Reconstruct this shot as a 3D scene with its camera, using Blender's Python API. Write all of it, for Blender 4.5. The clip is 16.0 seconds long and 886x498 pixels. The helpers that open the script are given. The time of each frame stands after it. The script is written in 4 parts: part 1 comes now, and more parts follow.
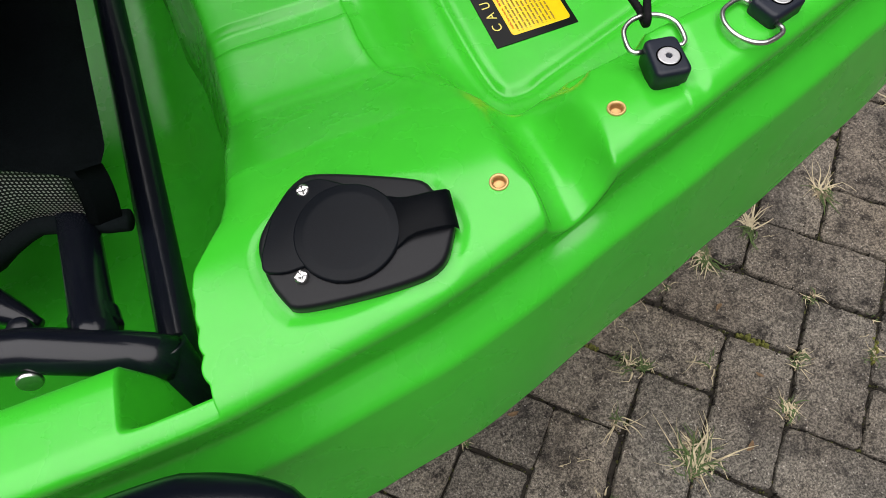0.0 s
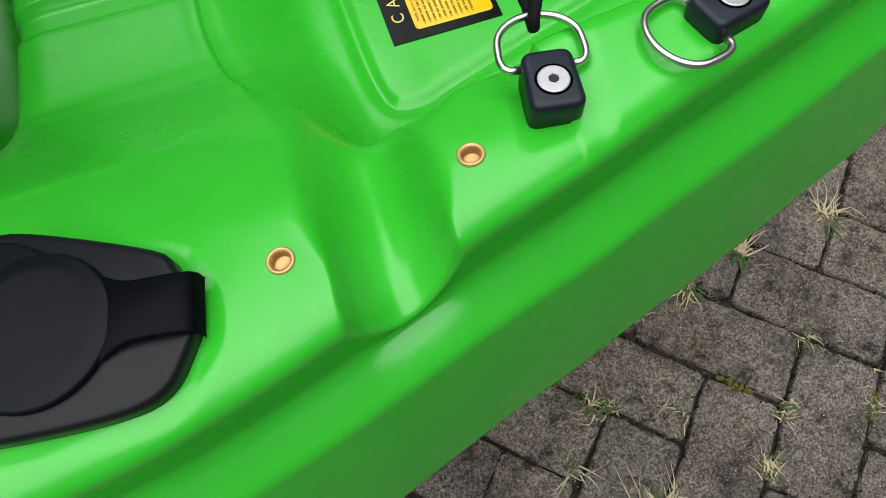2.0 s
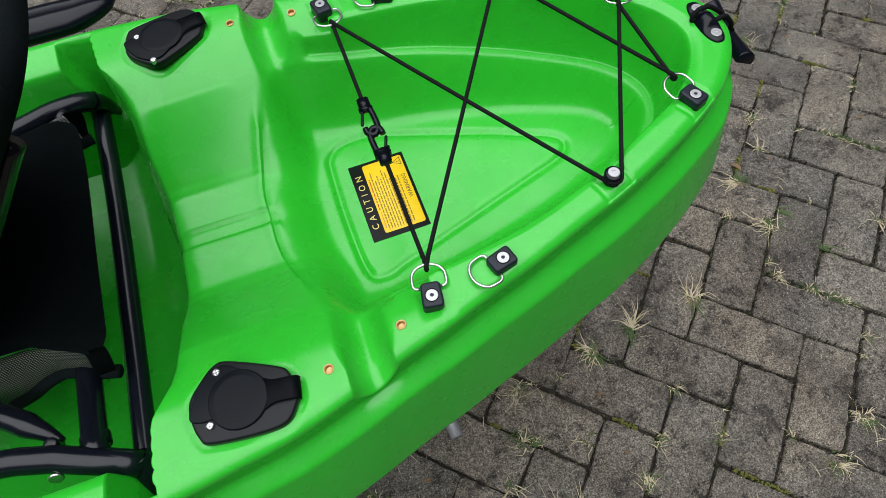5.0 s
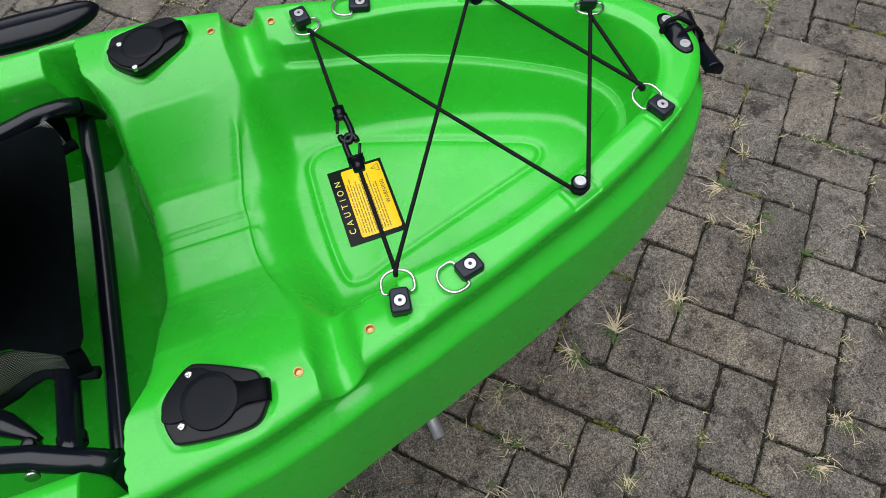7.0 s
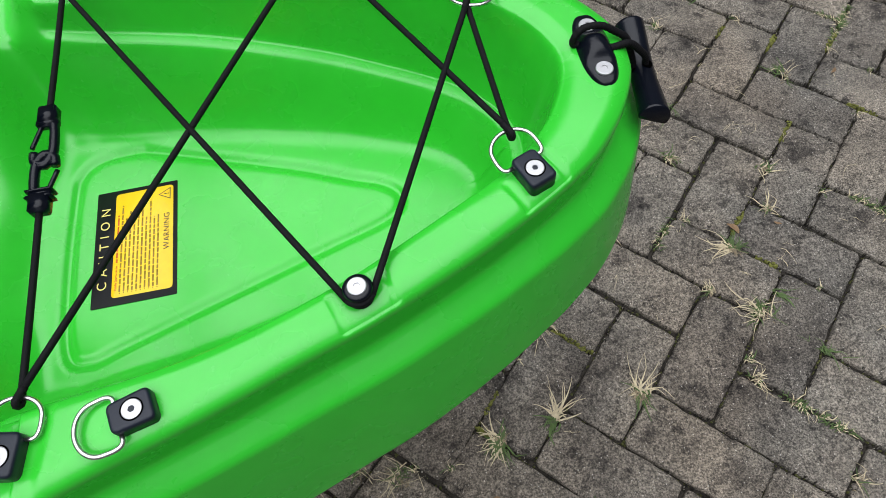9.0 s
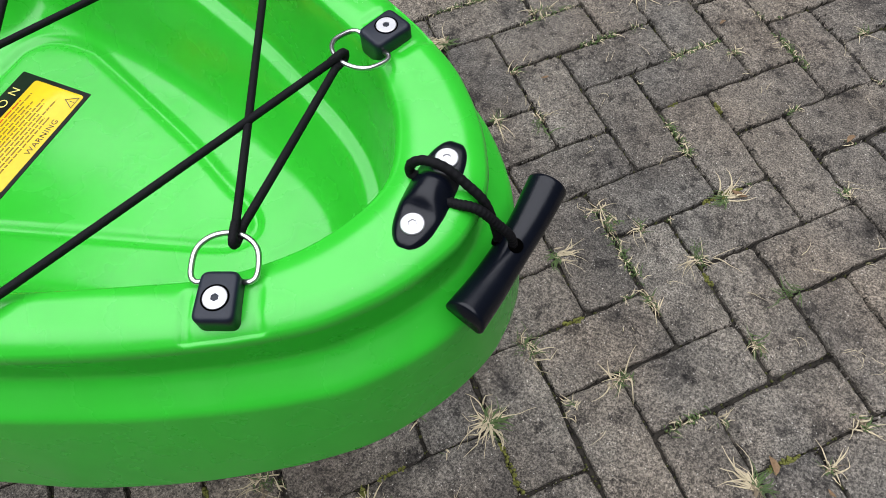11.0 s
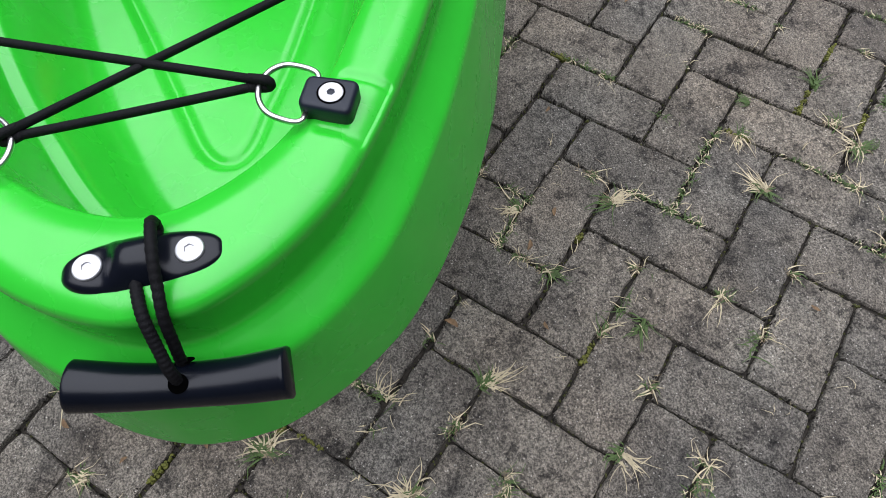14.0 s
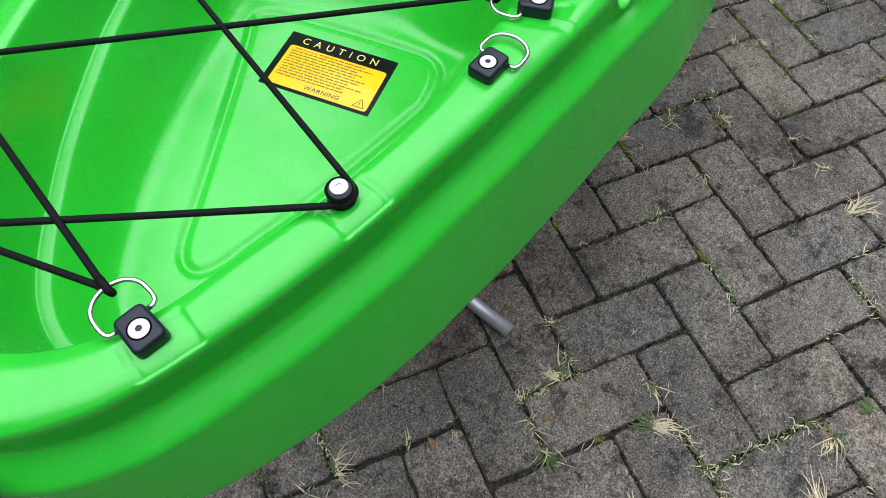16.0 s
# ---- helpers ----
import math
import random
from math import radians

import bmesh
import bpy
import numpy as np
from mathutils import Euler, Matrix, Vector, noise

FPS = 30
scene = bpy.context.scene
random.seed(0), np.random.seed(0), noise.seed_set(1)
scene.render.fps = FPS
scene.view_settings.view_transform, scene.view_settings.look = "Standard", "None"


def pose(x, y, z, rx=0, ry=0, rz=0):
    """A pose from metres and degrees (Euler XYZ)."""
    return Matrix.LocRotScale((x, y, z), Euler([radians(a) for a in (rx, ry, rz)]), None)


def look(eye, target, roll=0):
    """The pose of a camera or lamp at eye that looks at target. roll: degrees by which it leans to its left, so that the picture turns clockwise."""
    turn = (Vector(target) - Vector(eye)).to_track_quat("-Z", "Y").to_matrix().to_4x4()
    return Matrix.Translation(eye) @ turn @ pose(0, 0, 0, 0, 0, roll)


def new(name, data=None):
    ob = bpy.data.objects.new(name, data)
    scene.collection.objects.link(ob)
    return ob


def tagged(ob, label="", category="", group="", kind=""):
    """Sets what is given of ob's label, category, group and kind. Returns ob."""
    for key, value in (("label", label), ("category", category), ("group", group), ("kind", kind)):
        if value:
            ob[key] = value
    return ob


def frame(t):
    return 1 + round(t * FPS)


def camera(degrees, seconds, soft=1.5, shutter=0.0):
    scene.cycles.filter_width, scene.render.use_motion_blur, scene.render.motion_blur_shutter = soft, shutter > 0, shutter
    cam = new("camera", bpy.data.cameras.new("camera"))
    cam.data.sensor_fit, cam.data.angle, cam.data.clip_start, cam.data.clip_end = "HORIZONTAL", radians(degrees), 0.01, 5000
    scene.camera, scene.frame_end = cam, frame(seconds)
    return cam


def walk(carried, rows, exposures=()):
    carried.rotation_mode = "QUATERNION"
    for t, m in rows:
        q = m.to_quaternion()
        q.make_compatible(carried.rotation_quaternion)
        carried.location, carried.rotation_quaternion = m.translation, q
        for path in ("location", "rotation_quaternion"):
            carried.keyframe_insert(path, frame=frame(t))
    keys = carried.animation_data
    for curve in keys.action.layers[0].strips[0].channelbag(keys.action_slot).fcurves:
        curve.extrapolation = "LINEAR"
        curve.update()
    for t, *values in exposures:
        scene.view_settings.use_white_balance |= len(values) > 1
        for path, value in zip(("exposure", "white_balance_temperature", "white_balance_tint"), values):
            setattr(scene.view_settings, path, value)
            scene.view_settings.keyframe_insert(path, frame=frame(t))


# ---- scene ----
cam = camera(67.4, 16.0, soft=0.6)
PATH = [
    (0, (-0.388, -0.382, 0.938), (-0.138, 0.455, -0.861), -4.9),
    (0.5, (-0.352, -0.37, 0.915), (-0.118, 0.459, -0.89), -4.5),
    (1, (-0.313, -0.349, 0.897), (-0.093, 0.469, -0.915), -4.3),
    (1.5, (-0.29, -0.333, 0.873), (-0.083, 0.474, -0.945), -4.4),
    (2, (-0.278, -0.327, 0.853), (-0.084, 0.477, -0.968), -4.9),
    (2.5, (-0.27, -0.329, 0.851), (-0.067, 0.488, -0.963), -5.0),
    (3, (-0.256, -0.338, 0.881), (-0.034, 0.499, -0.921), -5.0),
    (3.5, (-0.249, -0.36, 0.979), (-0.019, 0.501, -0.811), -5.3),
    (4, (-0.25, -0.396, 1.085), (-0.003, 0.502, -0.685), -5.3),
    (4.5, (-0.257, -0.43, 1.159), (-0.001, 0.505, -0.59), -5.1),
    (6.8, (-0.241, -0.46, 1.248), (0.017, 0.485, -0.495), -4.9),
    (7, (-0.229, -0.458, 1.22), (0.027, 0.483, -0.526), -4.8),
    (7.5, (-0.181, -0.457, 1.132), (0.065, 0.477, -0.62), -4.8),
    (8, (-0.12, -0.428, 1.087), (0.097, 0.504, -0.669), -5.1),
    (8.5, (-0.046, -0.373, 1.055), (0.12, 0.561, -0.706), -5.7),
    (9, (0.037, -0.311, 1.023), (0.123, 0.625, -0.742), -6.0),
    (9.5, (0.105, -0.271, 1.01), (0.091, 0.667, -0.755), -5.4),
    (9.7, (0.133, -0.25, 1.003), (0.066, 0.688, -0.762), -5.1),
    (11.8, (0.294, -0.112, 0.929), (-0.311, 0.603, -0.838), -3.3),
    (12, (0.29, -0.099, 0.925), (-0.35, 0.579, -0.845), -3.1),
    (12.5, (0.291, -0.051, 0.908), (-0.442, 0.511, -0.866), -2.7),
    (13, (0.305, -0.016, 0.9), (-0.5, 0.424, -0.877), -1.8),
    (13.5, (0.322, 0.024, 0.906), (-0.529, 0.329, -0.878), -0.9),
    (14, (0.326, 0.1, 0.922), (-0.576, 0.266, -0.855), -1.1),
    (14.5, (0.322, 0.174, 0.952), (-0.613, 0.192, -0.816), -1.4),
    (15, (0.291, 0.223, 0.981), (-0.653, 0.095, -0.777), -1.6),
    (15.5, (0.232, 0.255, 0.995), (-0.693, -0.01, -0.758), -1.5),
    (16, (0.177, 0.285, 1.005), (-0.708, -0.103, -0.746), -1.3),
]
EXPOSURES = [(0.0, 0.09, 7100, 15), (2.0, -0.1, 6850, 11), (3.5, -0.16, 6600, 10), (7.0, -0.06, 6600, 11), (9.5, 0.04, 6550, 12), (12.5, 0.2, 6450, 15), (14.5, 0.15, 6300, 14), (16.0, 0.16, 6250, 13)]
walk(cam, [(t, look(eye, target, roll)) for t, eye, target, roll in PATH], EXPOSURES)

# ---- light: an overcast sky ----
world = bpy.data.worlds.new("overcast_sky")
scene.world = world
world.use_nodes = True
wn, wl = world.node_tree.nodes, world.node_tree.links
sky = wn.new("ShaderNodeTexSky")
sky.sky_type, sky.sun_disc = "NISHITA", False
SUN_UP, SUN_ROUND = 82.0, 258.0
sky.sun_elevation, sky.sun_rotation = radians(SUN_UP), radians(SUN_ROUND)
sky.air_density, sky.dust_density, sky.ozone_density = 1.0, 2.0, 1.0
pale = wn.new("ShaderNodeHueSaturation")
pale.inputs["Saturation"].default_value = 0.25
wl.new(sky.outputs[0], pale.inputs["Color"])
wl.new(pale.outputs[0], wn["Background"].inputs["Color"])
wn["Background"].inputs["Strength"].default_value = 0.016
sun = new("sun", bpy.data.lights.new("sun", "SUN"))
sun.data.energy, sun.data.angle, sun.data.color = 5.1, radians(92), (0.94, 0.98, 1.04)
sun_way = Vector((math.sin(radians(SUN_ROUND)) * math.cos(radians(SUN_UP)), math.cos(radians(SUN_ROUND)) * math.cos(radians(SUN_UP)), math.sin(radians(SUN_UP))))
sun.matrix_world = look(sun_way * 10, (0, 0, 0))


# ---- materials ----
def material(name, colour, rough=0.5, metal=0.0, vary=0.0, scale=20.0, fine=200.0, bump=0.0, bump_scale=300.0, spec=0.4, rand=0.0):
    """Two scales of noise on the colour, fine relief, and a shift from object to object."""
    m = bpy.data.materials.new(name)
    m.use_nodes = True
    n, l = m.node_tree.nodes, m.node_tree.links
    b = n["Principled BSDF"]
    b.inputs["Roughness"].default_value, b.inputs["Metallic"].default_value = rough, metal
    b.inputs["Specular IOR Level"].default_value = spec
    co = n.new("ShaderNodeTexCoord")
    out = None
    if vary or rand:
        big, small = n.new("ShaderNodeTexNoise"), n.new("ShaderNodeTexNoise")
        big.inputs["Scale"].default_value, small.inputs["Scale"].default_value = scale, fine
        big.inputs["Detail"].default_value = 4
        for t in (big, small):
            l.new(co.outputs["Object"], t.inputs["Vector"])
        add = n.new("ShaderNodeMath")
        add.operation = "ADD"
        l.new(big.outputs["Fac"], add.inputs[0]), l.new(small.outputs["Fac"], add.inputs[1])
        mr = n.new("ShaderNodeMapRange")
        mr.inputs["From Min"].default_value, mr.inputs["From Max"].default_value = 0.6, 1.4
        mr.inputs["To Min"].default_value, mr.inputs["To Max"].default_value = 1 - vary, 1 + vary
        l.new(add.outputs[0], mr.inputs["Value"])
        out = mr.outputs[0]
        mix = n.new("ShaderNodeMix")
        mix.data_type, mix.blend_type = "RGBA", "MULTIPLY"
        mix.inputs["Factor"].default_value = 1
        mix.inputs[6].default_value = (*colour, 1)
        l.new(out, mix.inputs[7])
        l.new(mix.outputs[2], b.inputs["Base Color"])
    else:
        b.inputs["Base Color"].default_value = (*colour, 1)
    if bump:
        nz = n.new("ShaderNodeTexNoise")
        nz.inputs["Scale"].default_value, nz.inputs["Detail"].default_value = bump_scale, 3
        l.new(co.outputs["Object"], nz.inputs["Vector"])
        bp = n.new("ShaderNodeBump")
        bp.inputs["Strength"].default_value, bp.inputs["Distance"].default_value = bump, 0.001
        l.new(nz.outputs["Fac"], bp.inputs["Height"])
        l.new(bp.outputs[0], b.inputs["Normal"])
    return m


GREEN = material("green_polyethylene", (0.022, 0.47, 0.026), 0.25, vary=0.05, scale=9, fine=60, bump=0.03, bump_scale=500, spec=0.62)
def scuffed(m):
    """Uneven gloss, fine dust specks and faint yellowish soiling."""
    n, l = m.node_tree.nodes, m.node_tree.links
    p = n["Principled BSDF"]
    co = n.new("ShaderNodeTexCoord")
    cloud, dust, soil = n.new("ShaderNodeTexNoise"), n.new("ShaderNodeTexVoronoi"), n.new("ShaderNodeTexNoise")
    cloud.inputs["Scale"].default_value, cloud.inputs["Detail"].default_value = 22, 6
    soil.inputs["Scale"].default_value, soil.inputs["Detail"].default_value = 7, 7
    dust.inputs["Scale"].default_value = 95
    for t in (cloud, dust, soil):
        l.new(co.outputs["Object"], t.inputs["Vector"])
    gloss = n.new("ShaderNodeMapRange")
    gloss.inputs["From Min"].default_value, gloss.inputs["From Max"].default_value = 0.3, 0.7
    gloss.inputs["To Min"].default_value, gloss.inputs["To Max"].default_value = 0.22, 0.32
    l.new(cloud.outputs["Fac"], gloss.inputs["Value"])
    l.new(gloss.outputs[0], p.inputs["Roughness"])
    base = p.inputs["Base Color"].links[0].from_socket
    for source, lo, hi, top_, colour in ((soil.outputs["Fac"], 0.60, 0.74, 0.03, (0.30, 0.42, 0.05, 1)), (dust.outputs["Distance"], 0.040, 0.02, 0.10, (0.55, 0.62, 0.50, 1))):
        mr, mx = n.new("ShaderNodeMapRange"), n.new("ShaderNodeMix")
        mr.inputs["From Min"].default_value, mr.inputs["From Max"].default_value, mr.inputs["To Max"].default_value = lo, hi, top_
        mr.interpolation_type = "SMOOTHSTEP"
        l.new(source, mr.inputs["Value"])
        mx.data_type = "RGBA"
        mx.inputs[7].default_value = colour
        l.new(mr.outputs[0], mx.inputs["Factor"])
        l.new(base, mx.inputs[6])
        base = mx.outputs[2]
    l.new(base, p.inputs["Base Color"])


scuffed(GREEN)
BLACK = material("black_plastic", (0.0028, 0.0040, 0.0078), 0.26, spec=0.28, vary=0.15, scale=60, fine=500, bump=0.05, bump_scale=1500)
BLOCK = material("blue_black_plastic", (0.0080, 0.0115, 0.0210), 0.42, spec=0.34, vary=0.15, scale=60, fine=500, bump=0.06, bump_scale=1500)
# near-black for flat pieces that stand in for the shade inside openings
HOLE_SHADE = material("hole_shade_black", (0.001, 0.001, 0.001), 0.9, spec=0.0)
RUBBER = material("black_rubber", (0.0035, 0.0048, 0.0070), 0.45, spec=0.14, vary=0.2, scale=40, fine=400, bump=0.06, bump_scale=1200)
HOLDER = material("dark_grey_plastic", (0.0075, 0.0082, 0.0100), 0.40, spec=0.22, vary=0.15, scale=60, fine=600, bump=0.025, bump_scale=1800)
STEEL = material("stainless_steel", (0.66, 0.66, 0.65), 0.30, 1.0, vary=0.08, scale=120, fine=900)
WHITE_STEEL = material("bright_washer_steel", (0.50, 0.50, 0.51), 0.38, 0.65, vary=0.08, scale=150, fine=900)
BRASS = material("brass", (0.66, 0.42, 0.18), 0.45, 0.6, vary=0.15, scale=200, fine=900)
CORD = material("black_elastic_cord", (0.005, 0.005, 0.006), 0.7, spec=0.15, vary=0.3, scale=300, fine=1500, bump=0.4, bump_scale=1400)
TUBE = material("black_powder_coat", (0.0042, 0.0054, 0.0092), 0.21, spec=0.36, vary=0.2, scale=40, fine=400, bump=0.02, bump_scale=900)
CLOTH = material("black_neoprene", (0.0060, 0.0088, 0.0098), 0.9, spec=0.06, vary=0.25, scale=25, fine=500, bump=0.35, bump_scale=1100)
GALV = material("galvanised_tube", (0.42, 0.43, 0.44), 0.45, 0.6, vary=0.2, scale=60, fine=400)
LABEL_BLACK = material("label_black", (0.008, 0.008, 0.009), 0.35, spec=0.12, vary=0.1, scale=90)
LABEL_YELLOW = material("label_yellow", (0.90, 0.56, 0.012), 0.3, vary=0.06, scale=90)
LABEL_TYPE = material("label_print", (0.05, 0.032, 0.01), 0.35, vary=0.1, scale=90)
LABEL_LINE = material("label_fine_print", (0.30, 0.17, 0.012), 0.35, vary=0.1, scale=90)
LABEL_RED = material("label_red_print", (0.55, 0.09, 0.01), 0.35, vary=0.1, scale=90)
LABEL_CREAM = material("label_cream_print", (0.75, 0.62, 0.16), 0.35, vary=0.1, scale=90)
SOIL = material("joint_soil", (0.024, 0.020, 0.015), 0.95, vary=0.6, scale=25, fine=350, bump=1.0, bump_scale=400)
DRY_GRASS = material("dry_grass", (0.46, 0.39, 0.255), 0.8, vary=0.35, scale=30, fine=200)
STRAW = material("withered_straw", (0.21, 0.165, 0.105), 0.85, vary=0.5, scale=60, fine=300)
LIVE_GRASS = material("green_grass", (0.060, 0.100, 0.026), 0.7, vary=0.35, scale=30, fine=200)
MOSS = material("moss", (0.062, 0.066, 0.018), 0.95, vary=0.5, scale=40, fine=300)
CUSHION = material("moss_cushion", (0.120, 0.125, 0.026), 0.95, vary=0.6, scale=60, fine=500, bump=0.6, bump_scale=900)
PEBBLE = material("grit", (0.30, 0.27, 0.23), 0.85, vary=0.5, scale=50, fine=300)


def mesh_cloth():
    m = material("woven_mesh", (0.02, 0.02, 0.022), 0.75)
    n, l = m.node_tree.nodes, m.node_tree.links
    co = n.new("ShaderNodeTexCoord")
    waves = []
    for way, size in (("X", 128.0), ("Z", 120.0)):
        w = n.new("ShaderNodeTexWave")
        w.bands_direction = way
        w.inputs["Scale"].default_value, w.inputs["Distortion"].default_value, w.inputs["Detail Scale"].default_value = size, 0.7, 3.0
        l.new(co.outputs["Object"], w.inputs["Vector"])
        waves.append(w.outputs["Fac"])
    both = n.new("ShaderNodeMath")
    both.operation = "MULTIPLY"
    l.new(waves[0], both.inputs[0]), l.new(waves[1], both.inputs[1])
    ramp = n.new("ShaderNodeValToRGB")
    ramp.color_ramp.elements[0].position, ramp.color_ramp.elements[0].color = 0.36, (0.008, 0.008, 0.009, 1)
    ramp.color_ramp.elements[1].position, ramp.color_ramp.elements[1].color = 0.50, (0.62, 0.62, 0.60, 1)
    l.new(both.outputs[0], ramp.inputs["Fac"])
    l.new(ramp.outputs["Color"], n["Principled BSDF"].inputs["Base Color"])
    return m


MESH = mesh_cloth()


def paver_material():
    """Weathered concrete: grey-brown body, pale and dark aggregate, dark blotches of lichen, a shade of its own for each block."""
    m = bpy.data.materials.new("weathered_concrete_paver")
    m.use_nodes = True
    n, l = m.node_tree.nodes, m.node_tree.links
    b = n["Principled BSDF"]
    b.inputs["Roughness"].default_value = 0.9
    b.inputs["Specular IOR Level"].default_value = 0.25
    geo = n.new("ShaderNodeNewGeometry")

    def noise_at(scale, detail=3.0, rough=0.6):
        t = n.new("ShaderNodeTexNoise")
        t.inputs["Scale"].default_value, t.inputs["Detail"].default_value, t.inputs["Roughness"].default_value = scale, detail, rough
        l.new(geo.outputs["Position"], t.inputs["Vector"])
        return t.outputs["Fac"]

    def ramp(fac, a, ca, z, cz):
        r = n.new("ShaderNodeValToRGB")
        r.color_ramp.elements[0].position, r.color_ramp.elements[0].color = a, (*ca, 1)
        r.color_ramp.elements[1].position, r.color_ramp.elements[1].color = z, (*cz, 1)
        l.new(fac, r.inputs["Fac"])
        return r.outputs["Color"]

    def mixed(kind, fac, a, c):
        x = n.new("ShaderNodeMix")
        x.data_type, x.blend_type = "RGBA", kind
        if isinstance(fac, float):
            x.inputs["Factor"].default_value = fac
        else:
            l.new(fac, x.inputs["Factor"])
        l.new(a, x.inputs[6]), l.new(c, x.inputs[7])
        return x.outputs[2]

    body = ramp(noise_at(9, 4), 0.30, (0.122, 0.111, 0.097), 0.70, (0.196, 0.178, 0.154))
    info = n.new("ShaderNodeObjectInfo")
    tone = ramp(info.outputs["Random"], 0.0, (0.80, 0.80, 0.81), 1.0, (1.12, 1.10, 1.07))
    body = mixed("MULTIPLY", 1.0, body, tone)
    body = mixed("MULTIPLY", 1.0, body, ramp(noise_at(3.2, 3, 0.55), 0.36, (0.96, 0.99, 1.02), 0.64, (1.05, 1.0, 0.96)))
    # sandy grain at three sizes, and soft mottling over it
    grain, sand, coarse = noise_at(330, 3, 0.7), noise_at(700, 2), noise_at(95, 5, 0.72)
    body = mixed("MULTIPLY", 1.0, body, ramp(grain, 0.40, (0.46, 0.46, 0.46), 0.60, (1.56, 1.55, 1.51)))
    body = mixed("MULTIPLY", 0.6, body, ramp(sand, 0.38, (0.60, 0.60, 0.60), 0.62, (1.40, 1.40, 1.40)))
    body = mixed("MULTIPLY", 1.0, body, ramp(coarse, 0.36, (0.66, 0.66, 0.65), 0.62, (1.22, 1.21, 1.20)))
    body = mixed("MULTIPLY", 1.0, body, ramp(noise_at(38, 4, 0.65), 0.34, (0.88, 0.88, 0.88), 0.64, (1.09, 1.09, 1.08)))
    # black lichen in ragged patches, and a film of grime over some areas
    body = mixed("MULTIPLY", 0.92, body, ramp(noise_at(26, 10, 0.80), 0.545, (1, 1, 1), 0.595, (0.30, 0.30, 0.31)))
    body = mixed("MULTIPLY", 0.9, body, ramp(noise_at(11, 9, 0.74), 0.56, (1, 1, 1), 0.63, (0.44, 0.44, 0.45)))
    body = mixed("MULTIPLY", 0.75, body, ramp(noise_at(5.5, 5, 0.62), 0.47, (1, 1, 1), 0.62, (0.55, 0.55, 0.57)))
    # pits and scattered pale chips
    vor, pit = n.new("ShaderNodeTexVoronoi"), n.new("ShaderNodeTexVoronoi")
    vor.inputs["Scale"].default_value, pit.inputs["Scale"].default_value = 210, 260
    l.new(geo.outputs["Position"], vor.inputs["Vector"])
    l.new(geo.outputs["Position"], pit.inputs["Vector"])
    body = mixed("MULTIPLY", 0.7, body, ramp(pit.outputs["Distance"], 0.12, (0.25, 0.25, 0.25), 0.22, (1, 1, 1)))
    some = n.new("ShaderNodeSeparateColor")
    l.new(vor.outputs["Color"], some.inputs["Color"])
    few = ramp(some.outputs[0], 0.72, (0, 0, 0), 0.88, (1, 1, 1))
    chips = mixed("MULTIPLY", 1.0, few, ramp(vor.outputs["Distance"], 0.10, (0.36, 0.34, 0.31), 0.26, (0, 0, 0)))
    body = mixed("ADD", 0.9, body, chips)
    l.new(body, b.inputs["Base Color"])
    bp = n.new("ShaderNodeBump")
    bp.inputs["Strength"].default_value, bp.inputs["Distance"].default_value = 1.0, 0.0022
    l.new(grain, bp.inputs["Height"])
    l.new(bp.outputs[0], b.inputs["Normal"])
    return m


PAVER = paver_material()


# ---- building helpers ----
def smooth(bm, on=True):
    for f in bm.faces:
        f.smooth = on
    return bm


def part(name, bm, mat, parent=None, label="", flat=False):
    flat = flat or (name == "screw" and mat.name.startswith("bright"))
    me = bpy.data.meshes.new(name)
    smooth(bm, not flat)
    bm.to_mesh(me)
    bm.free()
    me.materials.append(mat)
    ob = new(name, me)
    ob.parent = parent
    return tagged(ob, label)


def thing(name, label, category, m=None, group="", kind=""):
    ob = new(name)
    ob.empty_display_size = 0.05
    if m is not None:
        ob.matrix_world = m
    return tagged(ob, label, category, group, kind)


def under(name, parent, m=None, label=""):
    """An empty-bodied part that gathers its sub-parts."""
    ob = new(name)
    ob.empty_display_size = 0.02
    ob.parent = parent
    if m is not None:
        ob.matrix_local = m
    return tagged(ob, label)


def ease(x, a, c):
    t = np.clip((np.asarray(x, float) - a) / (c - a), 0, 1)
    return t * t * (3 - 2 * t)


def spline(pts, n, closed=False):
    """A smooth curve through points, in n even steps."""
    p = np.array(pts, float)
    if closed:
        p = np.vstack([p[-1], p, p[0], p[1]])
    else:
        p = np.vstack([2 * p[0] - p[1], p, 2 * p[-1] - p[-2]])
    out = []
    for i in range(1, len(p) - 2):
        t = np.linspace(0, 1, 24, endpoint=False)[:, None]
        a, b, c, d = p[i - 1], p[i], p[i + 1], p[i + 2]
        out.append(0.5 * (2 * b + (c - a) * t + (2 * a - 5 * b + 4 * c - d) * t ** 2 + (3 * b - a - 3 * c + d) * t ** 3))
    out = np.vstack(out + [p[-2:-1]])
    s = np.concatenate([[0], np.cumsum(np.linalg.norm(np.diff(out, axis=0), axis=1))])
    at = np.linspace(0, s[-1], n, endpoint=not closed)
    return np.stack([np.interp(at, s, out[:, k]) for k in range(out.shape[1])], 1)


def grid(bm, rows, flip=False, close=False):
    """Quads between rows of points."""
    vs = [[bm.verts.new(p) for p in r] for r in rows]
    for i in range(len(vs) - 1):
        n = len(vs[i])
        for j in range(n if close else n - 1):
            q = [vs[i][j], vs[i][(j + 1) % n], vs[i + 1][(j + 1) % n], vs[i + 1][j]]
            bm.faces.new(q[::-1] if flip else q)
    return vs


